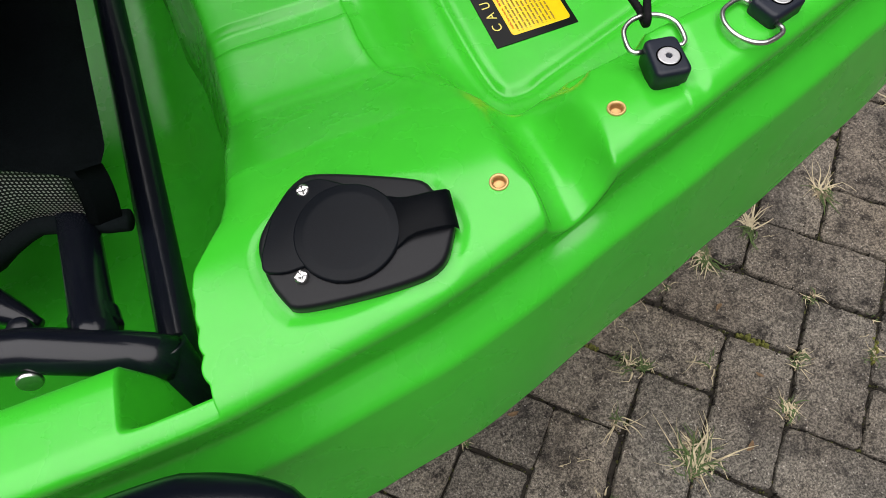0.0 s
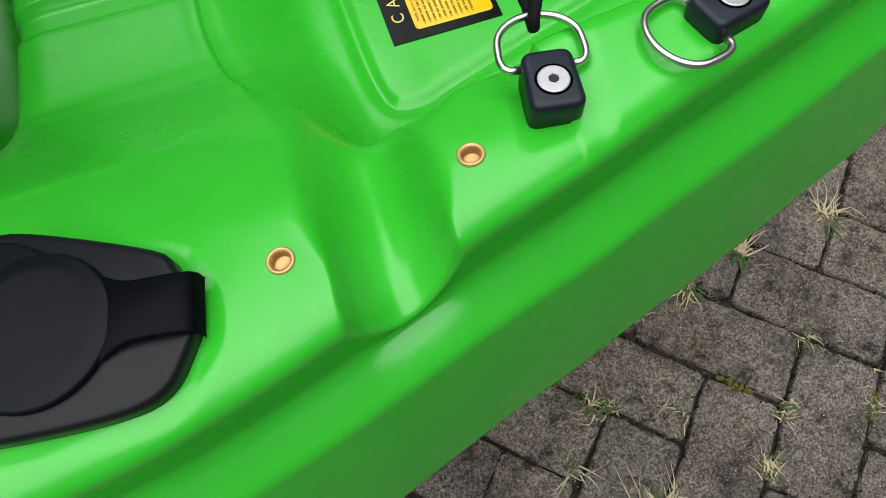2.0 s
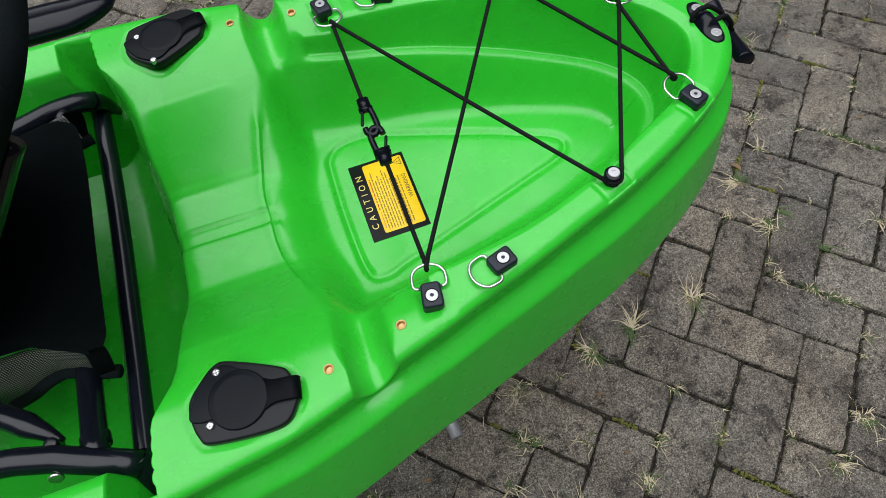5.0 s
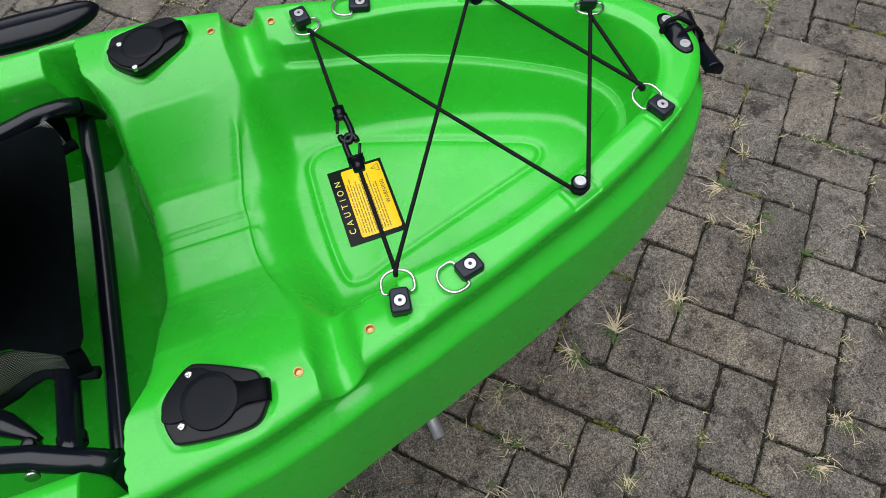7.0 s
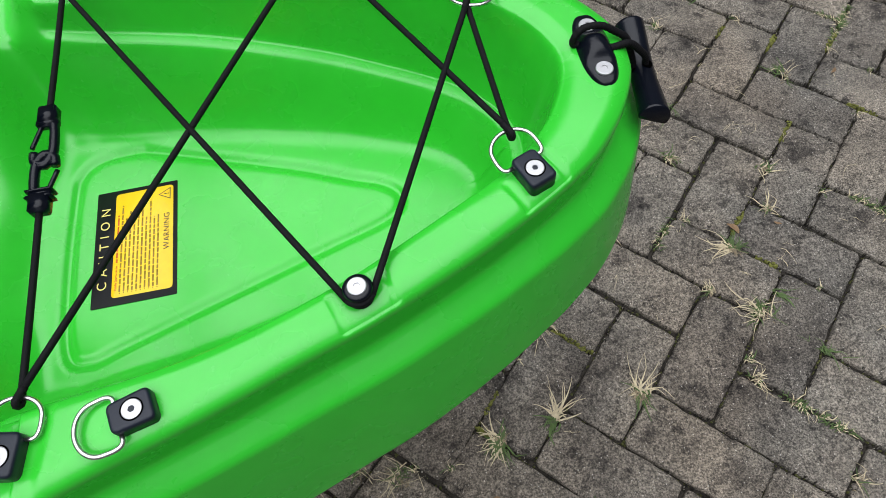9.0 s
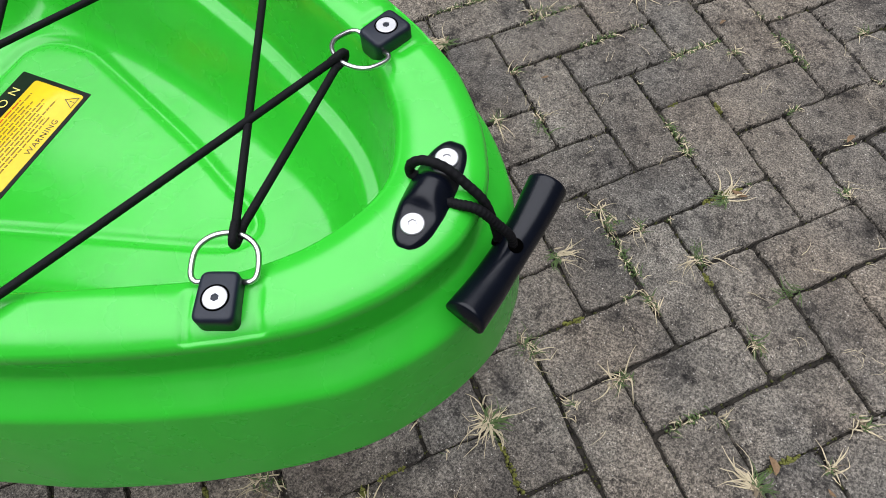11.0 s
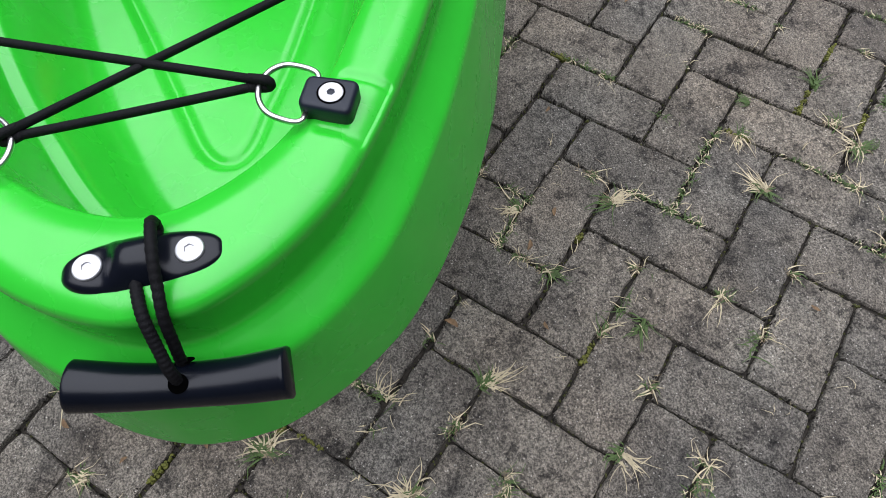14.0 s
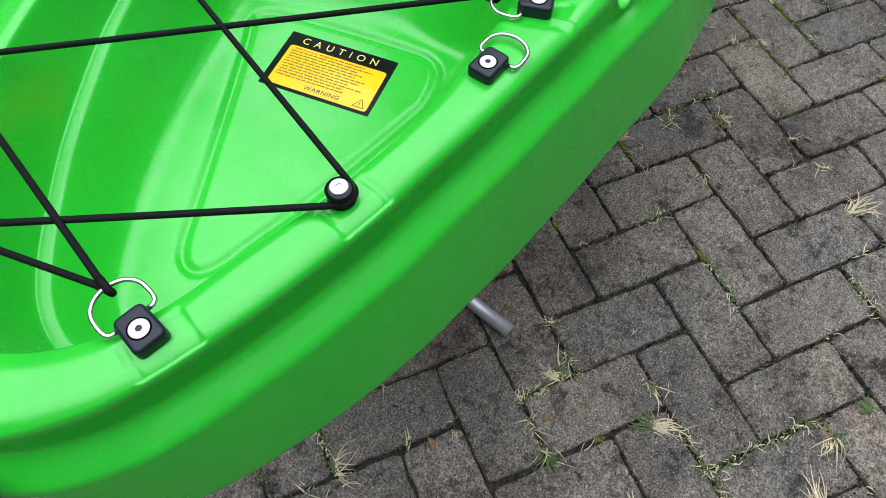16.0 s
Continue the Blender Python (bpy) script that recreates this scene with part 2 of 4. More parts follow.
def tube(pts, r, sides=10, caps=True, bm=None):
    """A round tube along points; r a number or one per point."""
    bm = bm or bmesh.new()
    p = [Vector(a) for a in pts]
    rr = r if hasattr(r, "__len__") else [r] * len(p)
    t0 = (p[1] - p[0]).normalized()
    side = t0.cross(Vector((0, 0, 1)))
    side = side.normalized() if side.length > 0.05 else t0.cross(Vector((1, 0, 0))).normalized()
    rows = []
    for i, a in enumerate(p):
        t = (p[min(i + 1, len(p) - 1)] - p[max(i - 1, 0)]).normalized()
        side = (side - t * side.dot(t)).normalized()
        up = t.cross(side)
        rows.append([a + (side * math.cos(k * math.tau / sides) + up * math.sin(k * math.tau / sides)) * rr[i] for k in range(sides)])
    vs = grid(bm, rows, close=True, flip=True)
    if caps:
        bm.faces.new(vs[0]), bm.faces.new(vs[-1][::-1])
    bmesh.ops.recalc_face_normals(bm, faces=bm.faces[:])
    return bm


def disc(r, z0, z1, seg=28, bevel=0.0006, hole=0.0, bm=None):
    """A turned round piece with a rounded rim; hole: radius of a blind hexagonal socket."""
    bm = bm or bmesh.new()
    prof = [(r, z0), (r, z1 - bevel), (r - bevel * 0.4, z1 - bevel * 0.3), (r - bevel, z1)]
    rows = [[(a * math.cos(k * math.tau / seg), a * math.sin(k * math.tau / seg), z) for k in range(seg)] for a, z in prof]
    if hole:
        def hexa(a, z):
            return [(a * math.cos(k * math.tau / seg) * (1 - 0.06 * (1 - math.cos(6 * k * math.tau / seg))), a * math.sin(k * math.tau / seg) * (1 - 0.06 * (1 - math.cos(6 * k * math.tau / seg))), z) for k in range(seg)]
        rows += [hexa(hole, z1), hexa(hole * 0.92, z1 - 0.0007)]
    vs = grid(bm, rows, close=True)
    bm.faces.new(vs[-1])
    bm.faces.new(vs[0][::-1])
    return bm


def slab(outline, z0, z1, bevel=0.001, steps=3, bm=None, dome=0.0):
    """A plate of any convex-ish outline with rounded upper rim."""
    bm = bm or bmesh.new()
    o = np.array(outline, float)
    c = o.mean(0)
    d = np.roll(o, -1, 0) - np.roll(o, 1, 0)
    nrm = np.stack([d[:, 1], -d[:, 0]], 1) / np.linalg.norm(d, axis=1)[:, None]
    if ((o - c) * nrm).sum() < 0:
        nrm = -nrm
    rows = [[(*p, z0) for p in o]]
    for k in range(steps + 1):
        a = k / steps * math.pi / 2
        q = o - nrm * bevel * (1 - math.cos(a))
        rows.append([(*p, z1 - bevel + bevel * math.sin(a)) for p in q])
    if dome:
        q = o - nrm * bevel
        for f in (0.75, 0.45, 0.15):
            rows.append([(*(c + (p - c) * f), z1 + dome * (1 - f * f)) for p in q])
    vs = grid(bm, rows, close=True)
    bm.faces.new(vs[-1]), bm.faces.new(vs[0][::-1])
    bmesh.ops.recalc_face_normals(bm, faces=bm.faces[:])
    return bm


def rounded(pts, r, n=6):
    """A polygon with rounded corners."""
    p = [Vector(a) for a in pts]
    out = []
    for i, b in enumerate(p):
        a, c = p[i - 1], p[(i + 1) % len(p)]
        u, v = (a - b), (c - b)
        k = min(r, u.length * 0.45, v.length * 0.45)
        s, e = b + u.normalized() * k, b + v.normalized() * k
        for j in range(n + 1):
            t = j / n
            out.append(tuple(s * (1 - t) ** 2 + b * 2 * t * (1 - t) + e * t * t))
    return out


def far_in(px, py, poly):
    """Signed distance to a closed outline, positive inside."""
    poly = np.array(poly, float)
    best = np.full(px.shape, 1e9)
    inside = np.zeros(px.shape, bool)
    for a, c in zip(poly, np.roll(poly, -1, 0)):
        e = c - a
        t = np.clip(((px - a[0]) * e[0] + (py - a[1]) * e[1]) / max(e @ e, 1e-12), 0, 1)
        best = np.minimum(best, np.hypot(px - a[0] - t * e[0], py - a[1] - t * e[1]))
        cross = (a[1] > py) != (c[1] > py)
        with np.errstate(divide="ignore", invalid="ignore"):
            inside ^= cross & (px < e[0] * (py - a[1]) / (e[1] if e[1] else 1e-12) + a[0])
    return np.where(inside, best, -best)


# ---- the kayak's form ----
MID = 0.003
ROLL = 0.02
HATCH = [(-0.431, -0.225), (-0.429, -0.211), (-0.418, -0.198), (-0.404, -0.187), (-0.390, -0.1875), (-0.349, -0.2085), (-0.342, -0.218), (-0.338, -0.231), (-0.342, -0.2455), (-0.360, -0.2595), (-0.416, -0.2535), (-0.427, -0.244)]
# half-breadth of the gunwale's crest, from bow to stern
CREST = [(-2.36, 0.0), (-2.33, 0.035), (-2.2, 0.10), (-1.9, 0.19), (-1.5, 0.255), (-1.1, 0.285), (-0.8, 0.291), (-0.6, 0.289), (-0.50, 0.288), (-0.47, 0.287), (-0.44, 0.284), (-0.41, 0.280), (-0.38, 0.276), (-0.36, 0.273), (-0.32, 0.263), (-0.28, 0.251), (-0.24, 0.239), (-0.20, 0.228), (-0.16, 0.215), (-0.12, 0.203), (-0.08, 0.190), (-0.04, 0.176), (0.0, 0.163), (0.04, 0.147), (0.08, 0.129), (0.12, 0.108), (0.14, 0.096), (0.16, 0.082), (0.175, 0.067), (0.188, 0.051), (0.198, 0.034), (0.205, 0.017), (0.207, 0.0)]
FRONT = -0.47
NOTCH_X, NOTCH_HALF, NOTCH_DEEP = -0.273, 0.0235, 0.027


def flange(x, y):
    return np.interp(x, [-2.4, -1.6, -0.8, -0.47, -0.31, -0.237, -0.1, 0.0, 0.12, 0.21], [0.74, 0.67, 0.645, 0.650, 0.657, 0.663, 0.668, 0.672, 0.678, 0.681]) + ROLL * (np.asarray(y) - MID)


def half_ring(pts):
    h = [(x, w) for x, w in pts]
    return [(x, MID - w) for x, w in h] + [(x, MID + w) for x, w in h[::-1] if w > 0]


WELL_TOP = spline(half_ring([(-0.337, 0.030), (-0.334, 0.060), (-0.327, 0.088), (-0.317, 0.113), (-0.304, 0.148), (-0.290, 0.173), (-0.270, 0.1855), (-0.25, 0.1825), (-0.19, 0.175), (-0.095, 0.163), (-0.016, 0.139), (0.03, 0.119), (0.074, 0.098), (0.108, 0.080), (0.139, 0.052), (0.156, 0.024), (0.162, 0.0)]), 160, True)
WELL_LEDGE = spline(half_ring([(-0.333, 0.030), (-0.330, 0.055), (-0.323, 0.083), (-0.312, 0.112), (-0.301, 0.144), (-0.288, 0.167), (-0.270, 0.1785), (-0.25, 0.1740), (-0.2, 0.1635), (-0.15, 0.156), (-0.1, 0.146), (-0.05, 0.132), (0.0, 0.115), (0.04, 0.097), (0.08, 0.077), (0.11, 0.055), (0.13, 0.028), (0.137, 0.0)]), 150, True)
PANEL = spline([(-0.2505, 0.072), (-0.2475, 0.088), (-0.239, 0.099), (-0.223, 0.1055), (-0.200, 0.1065), (-0.180, 0.1025), (-0.061, 0.058), (-0.008, 0.034), (0.017, 0.0235), (0.030, 0.0140), (0.0345, 0.004), (0.029, -0.0080), (0.012, -0.0175), (-0.020, -0.0275), (-0.117, -0.058), (-0.200, -0.085), (-0.228, -0.094), (-0.247, -0.082), (-0.252, -0.008)], 140, True)


def hatch_outline(side, grow=0.0, n=72):
    o = spline(HATCH, n, True)
    c = o.mean(0)
    o = c + (o - c) * (1 + grow / 0.045)
    return o if side < 0 else np.stack([o[:, 0], 2 * MID - o[:, 1]], 1)


def notch(x, flare=0.0):
    u = np.abs(np.asarray(x) - NOTCH_X) / (NOTCH_HALF + flare)
    arc = np.clip(1 - u * u, 0, 1)
    return NOTCH_DEEP * arc * ease(arc, -0.10, 0.22)


# pads under the fittings: place and direction of each block
FIT = {"inner": ((-0.2028, -0.1973), (0.17, 1.0)), "loose": ((-0.130, -0.186), (-1.0, -0.28)), "stern": ((0.119, -0.088), (-0.42, 1.0))}
BUNG = (0.001, -0.143)
INSERTS = [(-0.237, -0.210), (-0.309, -0.225)]


def soft_min(a, b, k):
    h = np.clip(0.5 + 0.5 * (b - a) / k, 0, 1)
    return b * (1 - h) + a * h - k * h * (1 - h)


# how the saddle rises from its flat middle to the gunwale
RISE = spline([(0.0, 0.0), (0.055, 0.0), (0.070, 0.05), (0.085, 0.15), (0.145, 0.66), (0.158, 0.745), (0.172, 0.82), (0.190, 0.91), (0.205, 0.97), (0.222, 0.998), (0.24, 1.0), (0.30, 1.0)], 400)
RISE[:, 1] = np.convolve(np.pad(RISE[:, 1], 8, mode="edge"), np.ones(17) / 17, mode="valid")


def pressed(x, y):
    """Depth of the line pressed round the panel in the floor of the well."""
    return 0.0040 * np.exp(-(np.abs(far_in(x, y, PANEL)) / 0.0046) ** 2)


def deck_height(x, y, lines=True):
    a = np.abs(y - MID)
    top = flange(x, y)
    # saddle between the two rod holders
    mid = 0.572
    rise = np.interp(a, RISE[:, 0], RISE[:, 1])
    saddle = mid + (top - mid) * rise
    z = np.where(x < -0.2, saddle, top)
    # the drain channel along the middle
    z = z - 0.005 * ease(0.012 - np.abs(y - 0.009), 0, 0.004) * (x < -0.3)
    # the tank well in two steps
    d0, d1 = far_in(x, y, WELL_TOP), far_in(x, y, WELL_LEDGE)
    f = np.clip(d0 / np.maximum(d0 - np.minimum(d1, 0) + 1e-6, 1e-6), 0, 1)
    sunk = np.interp(x, [-0.32, -0.28, -0.2, -0.1, 0.0, 0.08, 0.14], [0.026, 0.031, 0.042, 0.056, 0.072, 0.085, 0.092])
    wall = top - sunk * ease(f, 0.0, 1.0)
    low = 0.5365 + 0.01 * (x + 0.2) * (x > -0.2)
    in1 = np.maximum(d1, 0)
    start = np.where(x < -0.2, np.minimum(top - sunk, saddle - 0.002), top - sunk)
    wide = 0.012 + 0.026 * np.clip((start - low) / np.where(x < -0.25, 0.035, 0.07), 0, 1) + 0.026 * ease(-x, 0.24, 0.30) * (1 - ease(a, 0.085, 0.135)) 
    t1 = np.clip((in1 - 0.0065) / wide, 0, 1)
    well = np.where(d1 > 0, start - 0.0015 * ease(in1, 0, 0.009) - (start - 0.0015 - low) * t1 * t1 * (3 - 2 * t1), wall)
    soft = np.where(x < -0.24, 0.009, 0.006 + 0.006 * ease(x, 0.05, 0.12))
    z = np.where(d0 > -0.016, soft_min(z, np.where(d0 > 0, well, top - d0), soft), z)
    # pressed line round the panel in the floor
    if lines:
        z = z - pressed(x, y)
    # paddle notch across the gunwale
    across = ease(a, 0.120, 0.150)
    cut = notch(x, 0.004 * ease(0.215 - a, 0, 0.045)) * across
    deep = cut * (1 + 0.45 * ease(0.246 - a, 0, 0.080))
    z = np.where(np.abs(x - NOTCH_X) < NOTCH_HALF + 0.014, soft_min(z, top + 0.007 * (1 - np.clip(cut / NOTCH_DEEP * 2, 0, 1)) - deep, 0.004), z)
    # shallow seat round each rod holder
    for s in (-1, 1):
        dh = far_in(x, y, hatch_outline(s, 0.0045, 48))
        z = z - 0.0013 * ease(dh, -0.0045, 0.0015)
    # pads of the fittings
    for s in (1, -1):
        yy = y if s > 0 else 2 * MID - y
        (px, py), (dx, dy) = FIT["inner"]
        n = math.hypot(dx, dy)
        u, v = ((x - px) * dx + (yy - py) * dy) / n, ((x - px) * dy - (yy - py) * dx) / n
        z = z - 0.0015 * ease(0.0190 - np.abs(v - 0.003), 0, 0.008) * ease(u, -0.0235, -0.0125) * ease(0.03 - u, 0, 0.012) * (1 - ease(d0, -0.002, 0.006))
        for px, py, dx, dy in ((BUNG[0], BUNG[1], -0.34, 1.0), (0.119, -0.088, -0.52, 1.0)):
            n = math.hypot(dx, dy)
            u, v = ((x - px) * dx + (yy - py) * dy) / n, ((x - px) * dy - (yy - py) * dx) / n
            z = z - (0.0013 * np.exp(-((np.abs(v) - 0.0175) / 0.0021) ** 2) + 0.0010 * ease(0.0175 - np.abs(v), 0, 0.002)) * ease(u, -0.031, -0.020) * ease(0.012 - u, 0, 0.006) * (1 - ease(d0, -0.004, 0.002))
    return z


def edge_x(a):
    """The rear rim of the cockpit, with the grip scallops near the gunwale."""
    base = np.interp(a, [0, 0.06, 0.11, 0.15, 0.168, 0.185, 0.203, 0.216, 0.225, 0.28], [-0.433, -0.435, -0.439, -0.4385, -0.4405, -0.4465, -0.457, -0.4655, -0.467, -0.470])
    return base - 0.0026 * np.clip((a - 0.208) / 0.055, 0, 1) * np.abs(np.sin((a - 0.204) / 0.0135 * math.pi)) ** 0.7 * (a > 0.204) * (a < 0.2715)


# side of the hull, outwards and down from the crest
PROFILE = [(0.0, -0.0055), (0.0012, -0.0078), (0.0017, -0.0104), (0.0014, -0.0136), (0.0007, -0.0180), (-0.0003, -0.0260), (-0.0011, -0.0340), (-0.0013, -0.0385), (-0.0008, -0.0414), (0.0008, -0.0434), (0.0040, -0.0458), (0.0088, -0.0492), (0.0136, -0.0527), (0.0160, -0.0545), (0.0178, -0.0566), (0.0186, -0.0600)]
# below it the side runs to a chine and turns under: chine offset, chine depth and offsets lower down, at four stations
STATION = [-0.35, -0.10, 0.08, 0.20]
LOWER = [[0.0400, -0.155, 0.0185, 0.0097, -0.0030, -0.030, -0.080],
         [0.0360, -0.166, 0.0100, -0.0020, -0.0160, -0.040, -0.085],
         [0.0345, -0.145, 0.0000, -0.0131, -0.0284, -0.050, -0.090],
         [0.0255, -0.130, -0.0125, -0.0262, -0.0480, -0.066, -0.095]]
LOWER_Z = [-0.228, -0.257, -0.290, -0.318, -0.333]
LOWER_FIT = np.polyfit(STATION, np.array(LOWER), 3)


def side_profile(x):
    """The whole section at a station, from the crest down to the bilge."""
    x = min(max(x, -0.35), 0.207)
    co, cz, *low = [float(v) for v in sum(c * x ** (3 - k) for k, c in enumerate(LOWER_FIT))]
    o0, z0 = PROFILE[-1]
    out = list(PROFILE)
    for t in (0.06, 0.12, 0.2, 0.3, 0.4, 0.5, 0.6, 0.7, 0.8, 0.88, 0.94, 0.975):
        out.append((o0 + (co - o0) * (1.25 * t - 0.25 * t * t), z0 + (cz - z0) * t))
    du = (low[0] - co) / (LOWER_Z[0] - cz)
    out.append((co - 0.0006, cz - 0.0006))
    for d in (0.003, 0.007, 0.015, 0.03, 0.045):
        out.append((co - 0.0006 - du * d, cz - d))
    return out + list(zip(low, LOWER_Z))


def build_hull():
    bm = bmesh.new()
    crest = spline(CREST, 3000)
    fore = crest[crest[:, 0] < FRONT]
    aft = crest[crest[:, 0] >= FRONT]
    aft[0, 0] = FRONT
    fore = fore[np.linspace(0, len(fore) - 1, 150).astype(int)]
    aft = spline(aft[::12], 760)
    aft[-1] = (0.207, 0.0)
    fore = np.vstack([fore, aft[:1]])

    def side_rows(half, s):
        t = np.gradient(half, axis=0)
        t /= np.linalg.norm(t, axis=1)[:, None]
        nx, ny = -t[:, 1], t[:, 0]
        rows = []
        for (x, w), ax, ay in zip(half, nx, ny):
            if w < 1e-5:
                ax, ay = (1.0, 0.0) if x > 0 else (-1.0, 0.0)
            y = MID + s * w
            zf = float(flange(x, y))
            cut = float(notch(x))
            row = []
            for k, (o, dz) in enumerate(side_profile(x)):
                row.append((x + ax * o, MID + s * max(0.0, w + ay * o), zf + dz - cut * max(0.0, 1 + (dz + 0.0055) / 0.042)))
            kx, ky, kz = row[-1]
            for f in (0.5, 1.0):
                row.append((kx, ky + (MID - ky) * f, kz - 0.006 * f))
            rows.append(row)
        return rows

    for s in (-1, 1):
        grid(bm, side_rows(np.vstack([fore, aft[1:]]), s), flip=(s > 0))

    # deck from the crest to the middle line
    NV = 140
    full = np.vstack([np.stack([aft[:, 0], -aft[:, 1]], 1), aft[-2::-1]])
    v = np.linspace(0, 1, NV)
    v = v * 0.75 + 0.25 * v ** 2
    px, pw = full[:, 0:1], full[:, 1:2]
    sx = np.where(px > 0, px * 0.6, px)
    X = px + (sx - px) * v[None, :]
    Y = MID + pw * (1 - v[None, :])
    w = np.clip((px - FRONT) / 0.15, 0, 1)
    w = (1 - w) ** 2 * (1 + 2 * w)
    X = X + (edge_x(np.abs(Y - MID)) - FRONT) * w
    Z = deck_height(X, Y, False)
    # ease the meeting of notch, rim and well
    away_ = np.abs(Y - MID)
    soft = ease(X, -0.335, -0.305) * ease(-X, 0.232, 0.246) * ease(away_, 0.105, 0.13) * ease(-away_, -0.236, -0.205)
    for _ in range(50):
        mean = Z.copy()
        mean[1:-1, 1:-1] = (Z[:-2, 1:-1] + Z[2:, 1:-1] + Z[1:-1, :-2] + Z[1:-1, 2:]) / 4
        Z = Z + (mean - Z) * soft
    # wide soft turns between the walls and the floor of the well
    soft = ease(far_in(X, Y, WELL_LEDGE), 0.008, 0.018) * 0.96
    for _ in range(60):
        mean = Z.copy()
        mean[1:-1, 1:-1] = (Z[:-2, 1:-1] + Z[2:, 1:-1] + Z[1:-1, :-2] + Z[1:-1, 2:]) / 4
        mean[1:-1, -1] = (Z[:-2, -1] + Z[2:, -1] + 2 * Z[1:-1, -2]) / 4
        Z = Z + (mean - Z) * soft
    # a low rounded lip where the saddle meets the well
    lip = far_in(X, Y, WELL_LEDGE)
    Z = Z + 0.0012 * np.exp(-((lip + 0.003) / 0.0055) ** 2) * ease(-X, 0.262, 0.30) * ease(-away_, -0.150, -0.105)
    Z = Z - pressed(X, Y)
    # the saddle rolls over into the rear wall of the cockpit
    Z = Z - 0.0034 * np.clip(1 - (X - edge_x(away_)) / 0.017, 0, 1) ** 2 * (1 - ease(away_, 0.175, 0.215))
    # the flange rolls over into the side
    dist = np.hypot(X - px, Y - MID - pw)
    Z = Z - 0.0055 * np.clip(1 - dist / (0.0125 + 0.014 * notch(X) / NOTCH_DEEP), 0, 1) ** 2.0
    Z[:, 0] = flange(full[:, 0], MID + full[:, 1]) - 0.0055 - notch(full[:, 0])
    rows = np.stack([X, Y, Z], 2)
    grid(bm, rows.tolist())
    for k, r in ((0, rows[0]), (1, rows[-1])):
        drop = [r.tolist()]
        for dx, dz in ((-0.0020, -0.0010), (-0.0042, -0.0035), (-0.0065, -0.0085), (-0.0085, -0.015), (-0.014, -0.035), (-0.026, -0.08), (-0.036, -0.14), (-0.040, -0.26)):
            drop.append([(x + dx * (1 - 0.8 * float(ease(abs(y - MID), 0.165, 0.215))), MID + (y - MID) * min(1.0, (0.275 if dz < -0.003 else 0.284) / max(abs(y - MID), 1e-6)), max(z + dz, 0.40)) for x, y, z in r.tolist()])
        grid(bm, drop, flip=(k == 0))

    # gunwales beside the cockpit, with the pocket for the seat frame
    for s in (-1, 1):
        g = fore[(fore[:, 0] > -1.2)]
        xs = np.unique(np.concatenate([g[:, 0], np.linspace(-0.53, FRONT, 61)]))
        rows = []
        for x in xs:
            w0 = np.interp(x, fore[:, 0], fore[:, 1])
            zf = float(flange(x, MID + s * w0))
            sunk = float(np.clip((x + 0.514) / 0.026, 0, 1))
            row = []
            for f in (0, 0.03, 0.06, 0.1, 0.15, 0.2, 0.24, 0.27, 0.3, 0.33, 0.36, 0.40, 0.45, 0.5, 0.6, 0.75, 0.88, 0.95, 1.0):
                a = w0 + (0.243 - w0) * f
                roll = -0.0055 * (1 - min(1.0, f / 0.28)) ** 2.2
                z = zf + roll - 0.008 * f - 0.003 * ease(f, 0.85, 1.0)
                z = z - 0.105 * sunk * float(ease(f, 0.20, 0.40))
                row.append((x, MID + s * a, z))
            zl = row[-1][2]
            for da, dz in ((0.002, 0.004), (0.003, 0.012), (0.006, 0.06), (0.012, 0.14), (0.02, 0.25)):
                row.append((x, MID + s * (0.243 - da), max(zl - dz, 0.40)))
            rows.append(row)
        grid(bm, rows, flip=(s < 0))

    # plain foredeck ahead of the cockpit
    for s in (-1, 1):
        rows = []
        for x, w0 in fore[fore[:, 0] <= -1.19]:
            zf = float(flange(x, MID))
            rows.append([(x, MID + s * w0 * (1 - f), zf - 0.0055 * (f == 0) + 0.03 * f * min(1, w0 / 0.2)) for f in (0, 0.08, 0.2, 0.4, 0.6, 0.8, 1.0)])
        grid(bm, rows, flip=(s < 0))
        x, w0 = fore[fore[:, 0] <= -1.19][-1]
        zf = float(flange(x, MID))
        rows = [[(x + 0.2 * k, MID + s * w0 * (1 - f), (zf + 0.03 * f) * (1 - k) + 0.40 * k) for f in (0.15, 0.4, 0.6, 0.8, 1.0)] for k in (0, 0.1, 0.4, 0.8, 1.0)]
        grid(bm, rows, flip=(s < 0))

    # cockpit floor
    rows = []
    for x in np.linspace(-1.2, -0.425, 60):
        rows.append([(x, MID + 0.235 * b, 0.425 + 0.05 * abs(b) ** 3 + 0.06 * float(ease(x, -0.52, -0.43)) - 0.012 * math.exp(-((b * 0.235) / 0.04) ** 2)) for b in np.linspace(-1, 1, 41)])
    grid(bm, rows)
    bmesh.ops.remove_doubles(bm, verts=bm.verts[:], dist=0.00025)
    # bores for the brass inserts
    bores = [q for x, y in INSERTS for q in ((x, y), (x, -y))]
    bmesh.ops.delete(bm, geom=[q for q in bm.verts if q.co.z > 0.55 and min(math.hypot(q.co.x - x, q.co.y - y) for x, y in bores) < 0.0029], context="VERTS")
    bmesh.ops.recalc_face_normals(bm, faces=bm.faces[:])
    return bm


kayak = thing("kayak", "bright lime green moulded plastic fishing kayak resting on a stand", "kayak")
hull = part("hull", build_hull(), GREEN, kayak, "glossy lime green moulded hull with a tank well")


def height_at(x, y):
    return float(deck_height(np.array([x]), np.array([y]))[0])


